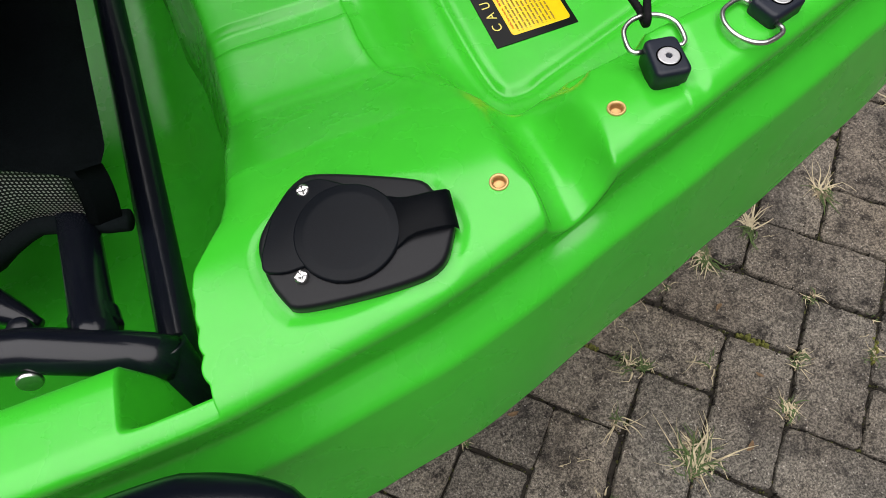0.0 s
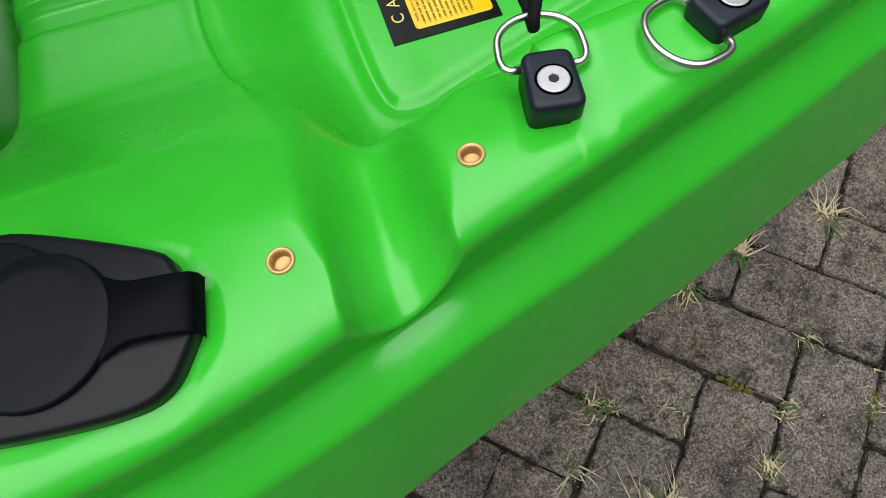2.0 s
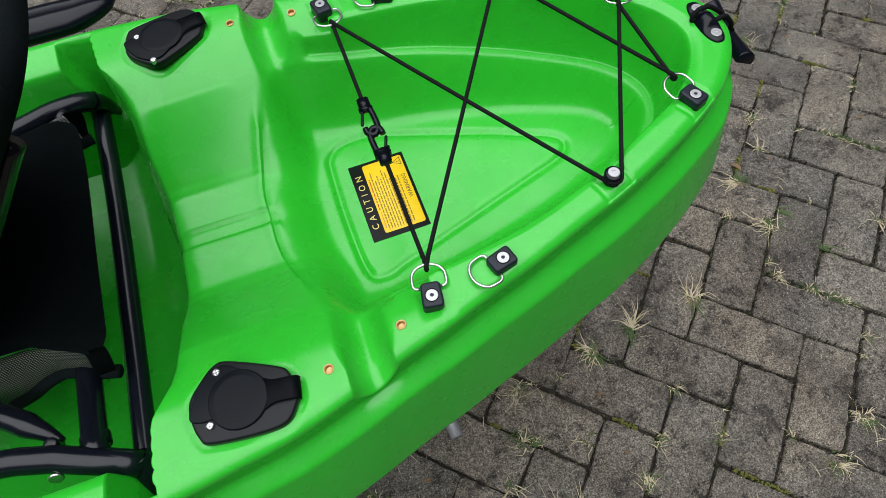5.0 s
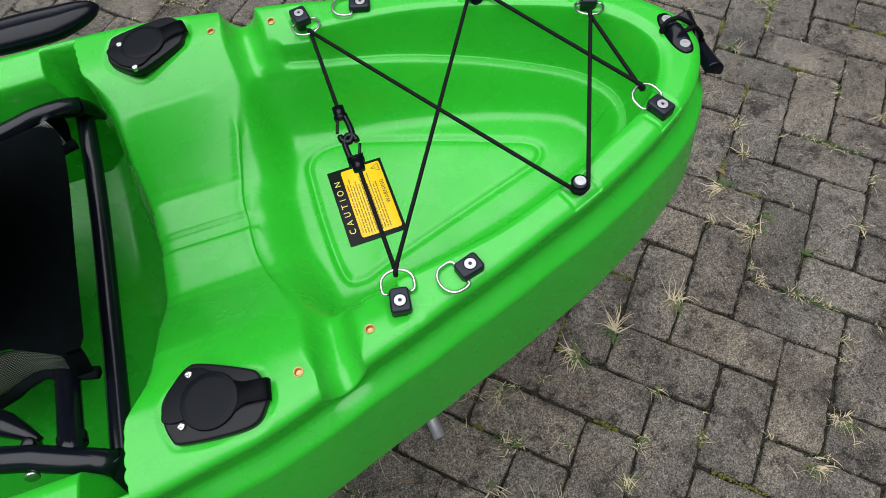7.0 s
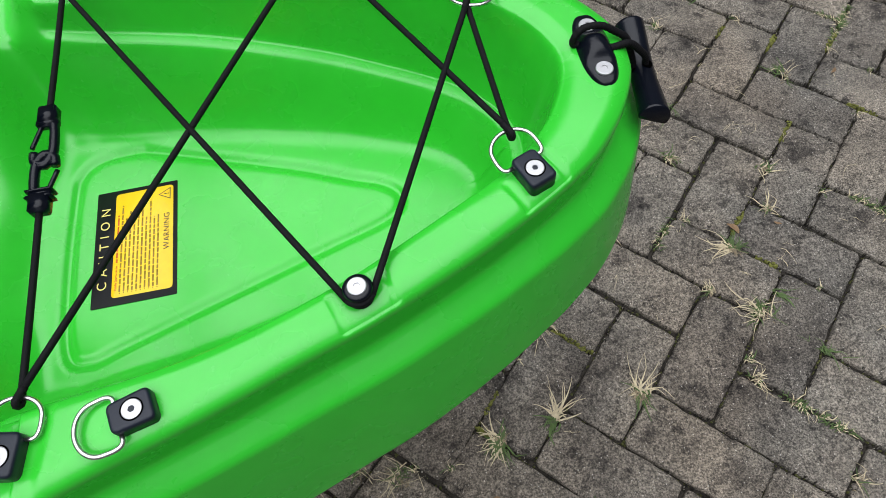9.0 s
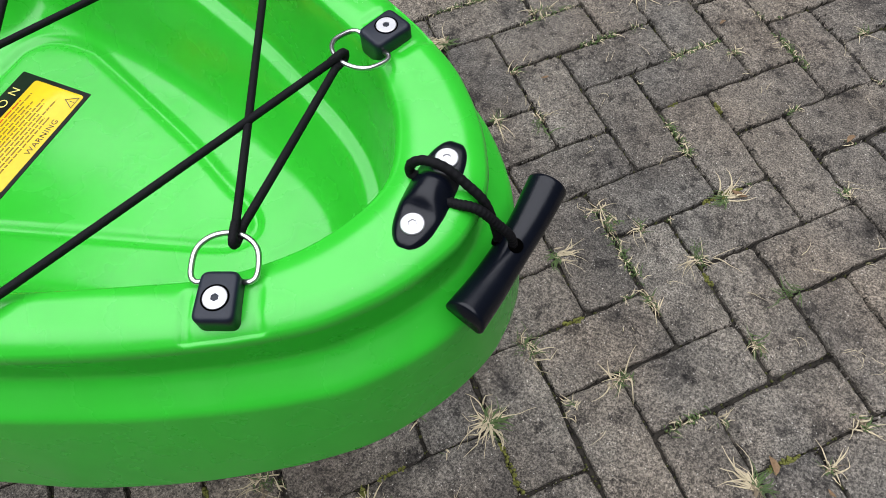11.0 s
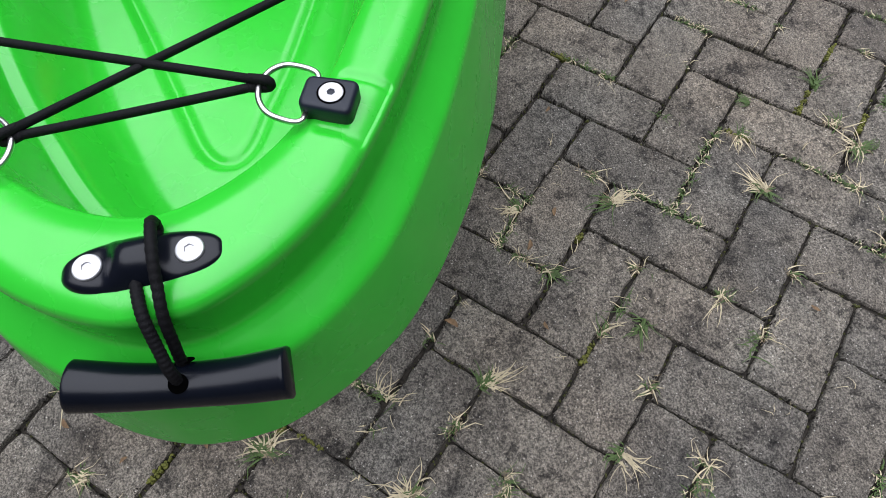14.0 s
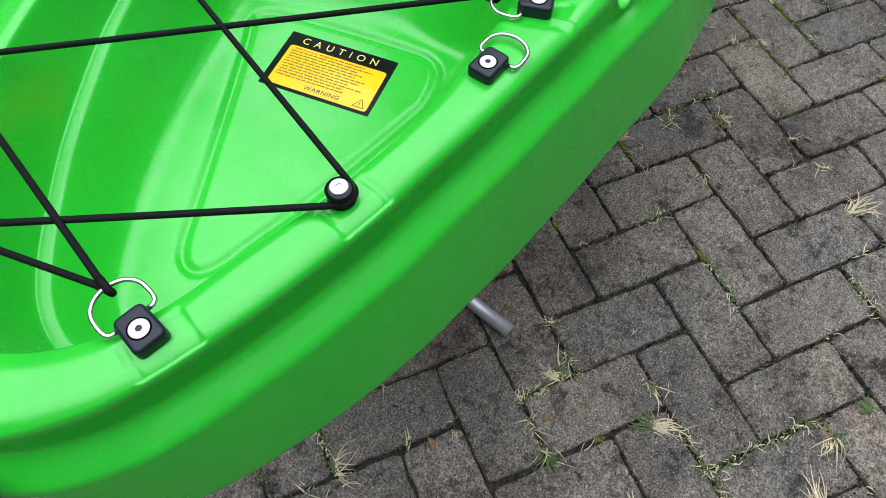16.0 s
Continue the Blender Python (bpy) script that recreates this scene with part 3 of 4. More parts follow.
def at_deck(x, y, way, lift=0.0):
    """A pose on the deck whose local x runs along way."""
    z = height_at(x, y) + lift
    e = 0.004
    n = Vector((-(height_at(x + e, y) - height_at(x - e, y)) / (2 * e), -(height_at(x, y + e) - height_at(x, y - e)) / (2 * e), 1)).normalized()
    ux = Vector((way[0], way[1], 0))
    ux = (ux - n * ux.dot(n)).normalized()
    uy = n.cross(ux)
    m = Matrix((ux, uy, n)).transposed().to_4x4()
    m.translation = (x, y, z)
    return m


def mirror(p):
    return (p[0], -p[1])


# ---- D-ring mounts ----
def d_ring_mount(place, way, lift):
    zt = float(flange(place[0], place[1])) - 0.002
    ux = Vector((way[0], way[1], 0)).normalized()
    rot = Matrix((ux, Vector((-ux.y, ux.x, 0)), Vector((0, 0, 1)))).transposed().to_4x4()
    rot.translation = (place[0], place[1], zt)
    root = under("d_ring_mount", kayak, rot, "black plastic block holding a steel D-ring")
    out = rounded([(-0.0112, -0.0100), (0.0140, -0.0092), (0.0140, 0.0092), (-0.0112, 0.0100)], 0.0046, 6)
    part("block", slab(out, -0.004, 0.0105, 0.0026, 5), BLOCK, root)
    # flat black ring on the block: painted shade of the gap round the screw
    bm = bmesh.new()
    grid(bm, [[(r * math.cos(k * math.tau / 28), r * math.sin(k * math.tau / 28), 0.0107) for k in range(28)] for r in (0.0066, 0.0057)], close=True)
    part("screw_gap_shade", bm, HOLE_SHADE, root)
    part("screw", disc(0.0059, 0.006, 0.0111, hole=0.0020), WHITE_STEEL, root, "bright round hex screw")
    bend = [(0.0105, 0.0128), (0.0125, 0.0150), (0.0175, 0.0158), (0.0260, 0.0145), (0.0318, 0.0088), (0.0340, 0.0)]
    bend = [(x, -y) for x, y in bend] + [(x, y) for x, y in bend[-2::-1]]
    ring = spline([(x, y, 0.0045 + lift * (x - 0.0105) / 0.0235) for x, y in bend], 60)
    legs = np.vstack([[(0.0105, -0.009, 0.0045)], ring, [(0.0105, 0.009, 0.0045)]])
    part("ring", tube(legs, 0.00145, 10), STEEL, root, "polished steel D-shaped ring")
    return rot @ Vector((0.0335, 0.0, 0.0045 + lift))


APEX = {}
for nm, (pl, wy) in FIT.items():
    rise_ = 0.0045 if nm == "stern" else 0.0010
    APEX[nm] = d_ring_mount(pl, wy, rise_)
    APEX["far_" + nm] = d_ring_mount(mirror(pl), (wy[0], -wy[1]), rise_)

APEX["stern"] += Vector((0.004, 0.0005, 0))

# ---- round bungee buttons ----
BUTTON = {}
for key, pl in (("near", BUNG), ("far", mirror(BUNG))):
    z = height_at(*pl)
    root = under("bungee_button", kayak, Matrix.Translation((*pl, z)), "black round cord button with a steel screw")
    bm = bmesh.new()
    prof = [(0.0085, -0.002), (0.0088, 0.001), (0.0062, 0.0035), (0.0062, 0.0065), (0.0086, 0.0085), (0.0090, 0.0105), (0.0080, 0.0122), (0.0058, 0.0126)]
    vs = grid(bm, [[(r * math.cos(k * math.tau / 32), r * math.sin(k * math.tau / 32), h) for k in range(32)] for r, h in prof], close=True)
    bm.faces.new(vs[-1])
    part("button", bm, BLACK, root)
    part("screw", disc(0.0058, 0.010, 0.0138, hole=0.0021), WHITE_STEEL, root, "bright round hex screw")
    BUTTON[key] = Vector((*pl, z + 0.0065))

# ---- elastic cord laced over the well ----
CR = 0.0022
cord = under("bungee_cord", kayak, None, "black elastic cord laced in a zigzag over the well")


def run(a, c, sag=0.0004, trim_a=0.0, trim_c=0.0):
    a, c = Vector(a), Vector(c)
    d = (c - a).normalized()
    a, c = a + d * trim_a, c - d * trim_c
    return [a.lerp(c, t) - Vector((0, 0, 4 * sag * t * (1 - t))) for t in np.linspace(0, 1, 14)]


def strand(a, c, **k):
    part("strand", tube(run(a, c, **k), CR, 10), CORD, cord)


def knot(p, d1, d2):
    """The turn of the cord round the ring's wire."""
    p = Vector(p)
    d = (Vector(d1) - p).normalized() + (Vector(d2) - p).normalized()
    d = d.normalized()
    pts = [p + Vector(d1 - p).normalized() * 0.006 + Vector((0, 0, 0.0022)), p - d * 0.0028 + Vector((0, 0, 0.0026)), p - d * 0.0046, p - d * 0.0024 - Vector((0, 0, 0.0026)), p + Vector(d2 - p).normalized() * 0.006 - Vector((0, 0, 0.0006))]
    part("bight", tube(spline([tuple(q) for q in pts], 14), CR * 1.06, 10), CORD, cord)


A, FA, S, FS = APEX["inner"], APEX["far_inner"], APEX["stern"], APEX["far_stern"]
BN, BF = BUTTON["near"], BUTTON["far"]


def beside(b, toward, side):
    """A point on the button's groove where the cord leaves it."""
    d = (Vector(toward) - b).normalized()
    n = Vector((-d.y, d.x, 0)) * side
    return b + n * 0.0085


up = Vector((0, 0, 0.0024))
strand(A + up, beside(BF, A, -1) + up * 0)
strand(beside(BF, S, 1), S + up)
strand(S - up * 0.3, FS - up * 0.3)
strand(FS + up, beside(BN, FS, -1))
strand(beside(BN, FA, 1), FA + up)
for p, a, c in ((A, BF, FA), (FA, BN, A), (S, BF, FS), (FS, BN, S)):
    knot(p, a, c)
for b, a, c in ((BN, FA, FS), (BF, A, S)):
    s = 1 if b is BN else -1
    p0, p1 = beside(b, a, s), beside(b, c, -s)
    a0, a1 = math.atan2(p0.y - b.y, p0.x - b.x), math.atan2(p1.y - b.y, p1.x - b.x)
    away = -((Vector(a) - b).normalized() + (Vector(c) - b).normalized())
    am = math.atan2(away.y, away.x)
    a0 = am + (a0 - am + math.pi) % math.tau - math.pi
    a1 = am + (a1 - am + math.pi) % math.tau - math.pi
    part("bight", tube([b + Vector((math.cos(t), math.sin(t), 0)) * 0.0085 for t in np.linspace(a0, a1, 16)], CR, 10), CORD, cord)

# the strand with the two hooks
H0, H1 = A.lerp(FA, 0.375), A.lerp(FA, 0.635)
strand(A - up * 0.4, H0, sag=0.0005)
strand(H1, FA - up * 0.4, sag=0.0005)
hd = (H1 - H0).normalized()
hs = Vector((hd.y, -hd.x, 0)).normalized()


def hook(start, d, side, length):
    root = under("cord_hook", kayak, None, "small black plastic bungee hook")
    n = Vector((0, 0, 1))
    bm = bmesh.new()

    def box(c, lx, ly, lz):
        g = bmesh.ops.create_cube(bm, size=1.0)["verts"]
        for q in g:
            q.co = c + d * (q.co.x * lx) + side * (q.co.y * ly) + n * (q.co.z * lz)
    box(start + d * 0.006, 0.014, 0.0125, 0.0095)
    box(start + d * 0.013, 0.006, 0.015, 0.007)
    bmesh.ops.bevel(bm, geom=bm.edges[:], offset=0.0012, segments=2, affect="EDGES")
    part("socket", bm, BLACK, root)
    pts = [start + d * 0.011 + side * 0.004, start + d * (length * 0.55) + side * 0.0055, start + d * (length * 0.85) + side * 0.005, start + d * length, start + d * (length * 0.93) - side * 0.0065, start + d * (length * 0.78) - side * 0.0075]
    part("hook", tube(spline([tuple(q) for q in pts], 26), 0.0034, 8), BLACK, root)
    pts = [start + d * 0.013 - side * 0.004, start + d * 0.019 - side * 0.0055, start + d * (length * 0.68) - side * 0.0095]
    part("gate", tube(spline([tuple(q) for q in pts], 8), 0.0017, 6), BLACK, root)


hook(H1, -hd, hs, 0.048)
hook(H0, hd, -hs, 0.046)

# ---- brass inserts ----
for pl in INSERTS:
    for q in (pl, mirror(pl)):
        m = at_deck(*q, (1, 0.2))
        root = under("threaded_insert", kayak, m, "small threaded brass insert flush in the deck")
        bm = bmesh.new()
        wall_ = [(0.0050, -0.001), (0.0050, 0.0006), (0.0046, 0.0010), (0.0040, 0.0010), (0.0036, 0.0004)]
        wall_ += [(0.0036 - 0.0005 * (k % 2), 0.0002 - 0.00045 * k) for k in range(1, 10)]
        vs = grid(bm, [[(r * math.cos(k * math.tau / 28), r * math.sin(k * math.tau / 28), h) for k in range(28)] for r, h in wall_], close=True)
        bm.faces.new(vs[-1])
        part("collar", bm, BRASS, root)


# ---- flush rod holders with rubber caps ----
def rod_holder(s):
    o = hatch_outline(s, 0.0006)
    c = o.mean(0)
    zc = float(flange(c[0], c[1]))
    slope = (float(flange(-0.34, c[1])) - float(flange(-0.43, c[1]))) / 0.09
    m = Matrix.Translation((c[0], c[1], zc)) @ Euler((ROLL, -math.atan(slope), 0)).to_matrix().to_4x4()
    root = under("rod_holder", kayak, m, "black flush rod holder with a rubber cap")
    loc = [(p[0] - c[0], p[1] - c[1]) for p in o]
    part("flange_plate", slab(loc, -0.004, 0.0062, 0.0030, 4), HOLDER, root)
    # cap: a disc with a hinge lobe and a pull tab that folds over the rim
    cap0 = np.array((-0.3880, -0.2250 if s < 0 else 2 * MID + 0.2250)) - c
    R = 0.0262
    bm = disc(R, 0.0055, 0.0090, 64, 0.0012)
    for q in bm.verts:
        q.co.x += cap0[0]
        q.co.y += cap0[1]
    part("cap", bm, RUBBER, root, "round black rubber cap")
    bm = bmesh.new()
    prof = [(0.0222, 0.0088), (0.0212, 0.00905), (0.0195, 0.0091)]
    vs = grid(bm, [[(cap0[0] + r * math.cos(k * math.tau / 56), cap0[1] + r * math.sin(k * math.tau / 56), h) for k in range(56)] for r, h in prof], close=True)
    bm.faces.new(vs[-1])
    part("cap_crown", bm, RUBBER, root)
    t = Vector((0.99, -0.15 if s < 0 else 0.15, 0)).normalized()
    n = Vector((-t.y, t.x, 0))
    rows = []
    base = Vector((cap0[0], cap0[1], 0))
    for u, w, z in ((0.0190, 0.0158, 0.0066), (0.0240, 0.0134, 0.0080), (0.0275, 0.0114, 0.0090), (0.032, 0.0102, 0.0096), (0.038, 0.0100, 0.0099), (0.0445, 0.0101, 0.0098), (0.0510, 0.0102, 0.0086), (0.0528, 0.0103, 0.0058), (0.0532, 0.0103, 0.0010)):
        rows.append([base + t * u - n * w + Vector((0, 0, z - 0.0018)), base + t * u - n * w + Vector((0, 0, z)), base + t * u - n * (w - 0.001) + Vector((0, 0, z + 0.0006)), base + t * u + Vector((0, 0, z + 0.0007)), base + t * u + n * (w - 0.001) + Vector((0, 0, z + 0.0006)), base + t * u + n * w + Vector((0, 0, z)), base + t * u + n * w + Vector((0, 0, z - 0.0018))])
    bm = bmesh.new()
    grid(bm, rows)
    bmesh.ops.solidify(bm, geom=bm.faces[:], thickness=0.0005)
    bmesh.ops.recalc_face_normals(bm, faces=bm.faces[:])
    part("pull_tab", bm, RUBBER, root, "folded rubber pull tab")
    lobe = rounded([(-0.4318, -0.2300), (-0.4305, -0.2215), (-0.4195, -0.2015), (-0.4060, -0.1905), (-0.3925, -0.1905), (-0.3780, -0.2020), (-0.3780, -0.2400), (-0.3990, -0.2500), (-0.4080, -0.2420), (-0.4095, -0.2345), (-0.4220, -0.2345)], 0.0045, 5)
    lobe = [(x - c[0], (y if s < 0 else 2 * MID - y) - c[1]) for x, y in lobe]
    part("cap_hinge", slab(lobe, 0.004, 0.0085, 0.0012), RUBBER, root)
    for q in ((-0.415, -0.239), (-0.4015, -0.195)):
        q = np.array(q if s < 0 else mirror(q)) - c
        bm = bmesh.new()
        rows = []
        for r_, h in ((0.0035, 0.0040), (0.0035, 0.0082), (0.0031, 0.0090), (0.0024, 0.0094), (0.0013, 0.0096), (0.0004, 0.0096)):
            # the cross recess is sunk into the dome
            row = []
            for k in range(32):
                a = k * math.tau / 32 + 0.5
                sunk = 0.0011 * (abs(math.sin(2 * a)) < 0.42) * (r_ < 0.0030) + 0.0011 * (r_ < 0.0010)
                row.append((q[0] + r_ * math.cos(a), q[1] + r_ * math.sin(a), h - min(sunk, 0.0011)))
            rows.append(row)
        vs = grid(bm, rows, close=True)
        bm.faces.new(vs[-1])
        part("screw", bm, STEEL, root, "domed cross-head screw")


rod_holder(-1)
rod_holder(1)

# ---- caution label on the floor of the well ----
label_at = Matrix.Translation((-0.195, 0.008, height_at(-0.195, 0.008) + 0.0002)) @ Matrix(((0, -1, 0, 0), (1, 0, 0, 0), (0, 0, 1, 0), (0, 0, 0, 1)))
sticker = under("caution_label", kayak, label_at, "black and yellow printed caution sticker")


def sheet(pts, z0, z1):
    return slab(pts, z0, z1, 0.0001, 1)


part("backing", sheet(rounded([(-0.0565, -0.0350), (0.0575, -0.0350), (0.0565, 0.0355), (-0.0570, 0.0355)], 0.0008, 2), 0, 0.0006), LABEL_BLACK, sticker)
part("yellow_field", sheet(rounded([(-0.0500, -0.0315), (0.0535, -0.0315), (0.0525, 0.0190), (-0.0500, 0.0190)], 0.0035, 5), 0.0005, 0.0009), LABEL_YELLOW, sticker)


def lettering(name, text, mat, x, y, size, spacing=1.0, parent=sticker):
    cu = bpy.data.curves.new(name, "FONT")
    cu.body, cu.size, cu.align_x, cu.align_y, cu.space_character, cu.extrude = text, size, "CENTER", "CENTER", spacing, 0.00008
    tmp = bpy.data.objects.new(name, cu)
    scene.collection.objects.link(tmp)
    bpy.context.view_layer.update()
    me = bpy.data.meshes.new_from_object(tmp.evaluated_get(bpy.context.evaluated_depsgraph_get()))
    bpy.data.objects.remove(tmp)
    me.materials.clear()
    me.materials.append(mat)
    ob = new(name, me)
    ob.parent = parent
    ob.matrix_local = Matrix.Translation((x, y, 0.00105))
    return ob


lettering("caution_heading", "CAUTION", LABEL_CREAM, -0.001, 0.0268, 0.0112, 1.9)
lettering("warning_heading", "WARNING", LABEL_TYPE, 0.006, -0.0262, 0.0072, 1.1)
rng = random.Random(4)
for i in range(11):
    y = 0.0158 - i * 0.00345
    x0, x1 = -0.0455, 0.0445 - rng.random() * 0.022
    x = x0
    bm = bmesh.new()
    if i == 0:
        x, x1 = -0.0175, 0.030
        lettering("safety_line", "Paddle Sports can be", LABEL_RED, -0.0320, y, 0.0028)
    else:
        slab([(x - 0.0016, y - 0.0004), (x - 0.0008, y - 0.0004), (x - 0.0008, y + 0.0004), (x - 0.0016, y + 0.0004)], 0.0007, 0.00105, 0.00005, 1, bm)
    while x < x1:
        wd = min(0.003 + rng.random() * 0.006, x1 - x)
        slab([(x, y - 0.0007), (x + wd, y - 0.0007), (x + wd, y + 0.0007), (x, y + 0.0007)], 0.0007, 0.00105, 0.00005, 1, bm)
        x += wd + 0.0011
    part("print_line", bm, LABEL_RED if i == 0 else LABEL_LINE, sticker)
tri = bmesh.new()
for k in range(3):
    a0, a1 = math.pi / 2 + k * math.tau / 3, math.pi / 2 + (k + 1) * math.tau / 3
    pts = [(0.0445 + r * math.cos(a), -0.0255 + r * math.sin(a), 0.0011) for r, a in ((0.0072, a0), (0.0072, a1), (0.0058, a1), (0.0058, a0))]
    tri.faces.new([tri.verts.new(p) for p in pts])
part("hazard_triangle", tri, LABEL_TYPE, sticker)
lettering("exclamation_mark", "!", LABEL_TYPE, 0.0445, -0.0258, 0.0065)

# ---- carry handle at the stern ----
HP = (0.184, 0.002)
hz0 = float(flange(HP[0], HP[1])) - 0.003
handle = under("carry_handle", kayak, Matrix.Translation((HP[0], HP[1], hz0)), "black toggle carry handle on a braided cord")
bm = bmesh.new()
rows = []
for k in range(61):
    f = -math.cos(math.pi * k / 60)
    half = 0.0124 * max(0.0, 1 - abs(f) ** 2.9) ** 0.5 + 0.0002
    y = 0.0335 * f
    crown = 0.0056 + 0.0076 * math.exp(-(abs(y + 0.0008) / 0.0106) ** 4)
    fall = 2.3 + 3.0 * float(ease(abs(y), 0.007, 0.014))
    row = [(-half, y, -0.0035)]
    row += [(half * c, y, 0.0016 + (crown - 0.0016) * max(0.0, 1 - abs(c) ** fall) * (1 - abs(f) ** 14)) for c in np.linspace(-1, 1, 31)]
    rows.append(row + [(half, y, -0.0035)])
vs = grid(bm, rows)
bmesh.ops.recalc_face_normals(bm, faces=bm.faces[:])
part("pad_eye", bm, BLACK, handle, "black oval pad eye with a raised bridge")
for y in (-0.0212, 0.0195):
    bm = disc(0.0060, 0.003, 0.0069, hole=0.0022)
    for q in bm.verts:
        q.co.y += y
    part("screw", bm, WHITE_STEEL, handle, "bright round hex screw")
TOG = [(0.2190, -0.0412, 0.6482), (0.2229, -0.0190, 0.6447), (0.2261, 0.0050, 0.6425), (0.2289, 0.0280, 0.6432), (0.2306, 0.0505, 0.6458)]
off = Vector((HP[0], HP[1], hz0))
axis = [Vector(p) - off for p in spline(TOG, 44)]
axis = [axis[0], axis[0].lerp(axis[1], 0.35)] + axis[1:-1] + [axis[-2].lerp(axis[-1], 0.65), axis[-1]]
bm = bmesh.new()
rows = []
for k, c in enumerate(axis):
    # a D-shaped section: crowned above, flat below
    t = (axis[min(k + 1, len(axis) - 1)] - axis[max(k - 1, 0)]).normalized()
    crown = Vector((0.30, 0.0, 0.95))
    crown = (crown - t * crown.dot(t)).normalized()
    wide = t.cross(crown)
    r_ = (0.0114 - 0.0016 * math.sin(math.pi * k / (len(axis) - 1)) ** 1.3) * (0.93 if k in (0, len(axis) - 1) else 1.0)
    row = [c + (wide * math.cos(a) + crown * math.sin(a)) * r_ for a in np.linspace(-0.16, math.pi + 0.16, 25)]
    row += [c - wide * r_ * 0.90 - crown * r_ * 0.27, c - crown * r_ * 0.30, c + wide * r_ * 0.90 - crown * r_ * 0.27]
    rows.append(row)
vs = grid(bm, rows, close=True)
bm.faces.new(vs[0]), bm.faces.new(vs[-1][::-1])
bmesh.ops.recalc_face_normals(bm, faces=bm.faces[:])
part("toggle", bm, BLACK, handle, "curved black plastic toggle grip")
over = [(0.1780, 0.0075, hz0 + 0.0040), (0.1705, 0.0078, hz0 + 0.0045), (0.1712, 0.0085, hz0 + 0.0115), (0.1780, 0.0098, hz0 + 0.0162), (0.1890, 0.0100, hz0 + 0.0152), (0.1995, 0.0094, hz0 + 0.0085), (0.2090, 0.0086, 0.6775), (0.2150, 0.0074, 0.6630), (0.2180, 0.0064, 0.6530), (0.2195, 0.0060, 0.6440)]
under_c = [(0.1860, -0.0010, hz0 + 0.0045), (0.1966, -0.0004, hz0 + 0.0040), (0.2085, 0.0016, 0.6800), (0.2190, 0.0034, 0.6690), (0.2255, 0.0046, 0.6600), (0.2276, 0.0050, 0.6480)]


def braid(pts):
    """A cord with plaited relief."""
    p = [Vector(q) - off for q in spline(pts, 150)]
    bm = tube(p, 0.0025, 12)
    bm.verts.ensure_lookup_table()
    for k, c in enumerate(p):
        for j in range(12):
            q = bm.verts[12 * k + j]
            q.co = c + (q.co - c) * (1 + 0.10 * math.sin(3 * math.tau * j / 12 + 0.55 * k) * math.sin(3 * math.tau * j / 12 - 0.55 * k))
    return bm


part("cord", braid(over), CORD, handle, "black braided cord")
part("cord", braid(under_c), CORD, handle, "black braided cord")
crown = Vector((0.30, 0.0, 0.95)).normalized()
# flat black discs on the solid toggle paint the dark of the cord openings
for c, up_ in (((0.2256, 0.0050, 0.6430), crown), ((0.2256, 0.0068, 0.6430), Vector((-0.80, 0.0, 0.60)))):
    bm = disc(0.0042, 0, 0.0005, 20, 0.0002)
    mt = Matrix.Translation(Vector(c) - off + up_ * 0.00965) @ up_.to_track_quat("Z", "Y").to_matrix().to_4x4()
    for q in bm.verts:
        q.co = mt @ q.co
    part("cord_hole", bm, HOLE_SHADE, handle)

# ---- black grips on the outside of the gunwales ----
for s in (-1, 1):
    bm = bmesh.new()
    rows = []
    for k in range(31):
        x = -0.6245 + 0.185 * k / 30
        f = math.sqrt(max(1e-4, 1 - (abs(x + 0.532) / 0.0928) ** 2.6))
        rows.append([(x, MID + s * (0.331 + 0.20 * max(0.0, x + 0.49) + 0.027 * f * math.cos(a)), 0.645 + 0.018 * f * math.sin(a) + 0.004 * f * math.exp(-(math.cos(a) * 6) ** 2) * (math.sin(a) > 0) * -1) for a in np.linspace(0, math.tau, 28, endpoint=False)])
    vs = grid(bm, rows, close=True)
    bm.faces.new(vs[0]), bm.faces.new(vs[-1])
    bmesh.ops.recalc_face_normals(bm, faces=bm.faces[:])
    part("side_grip", bm, BLACK, kayak, "long rounded black side grip")

# ---- the seat in the cockpit ----
seat = thing("cockpit_chair", "black fabric fishing chair on a tubular frame in the cockpit", "chair")


def seat_tube(name, pts, r, lab=""):
    return part(name, tube(spline(pts, 40), r, 18), TUBE, seat, lab)


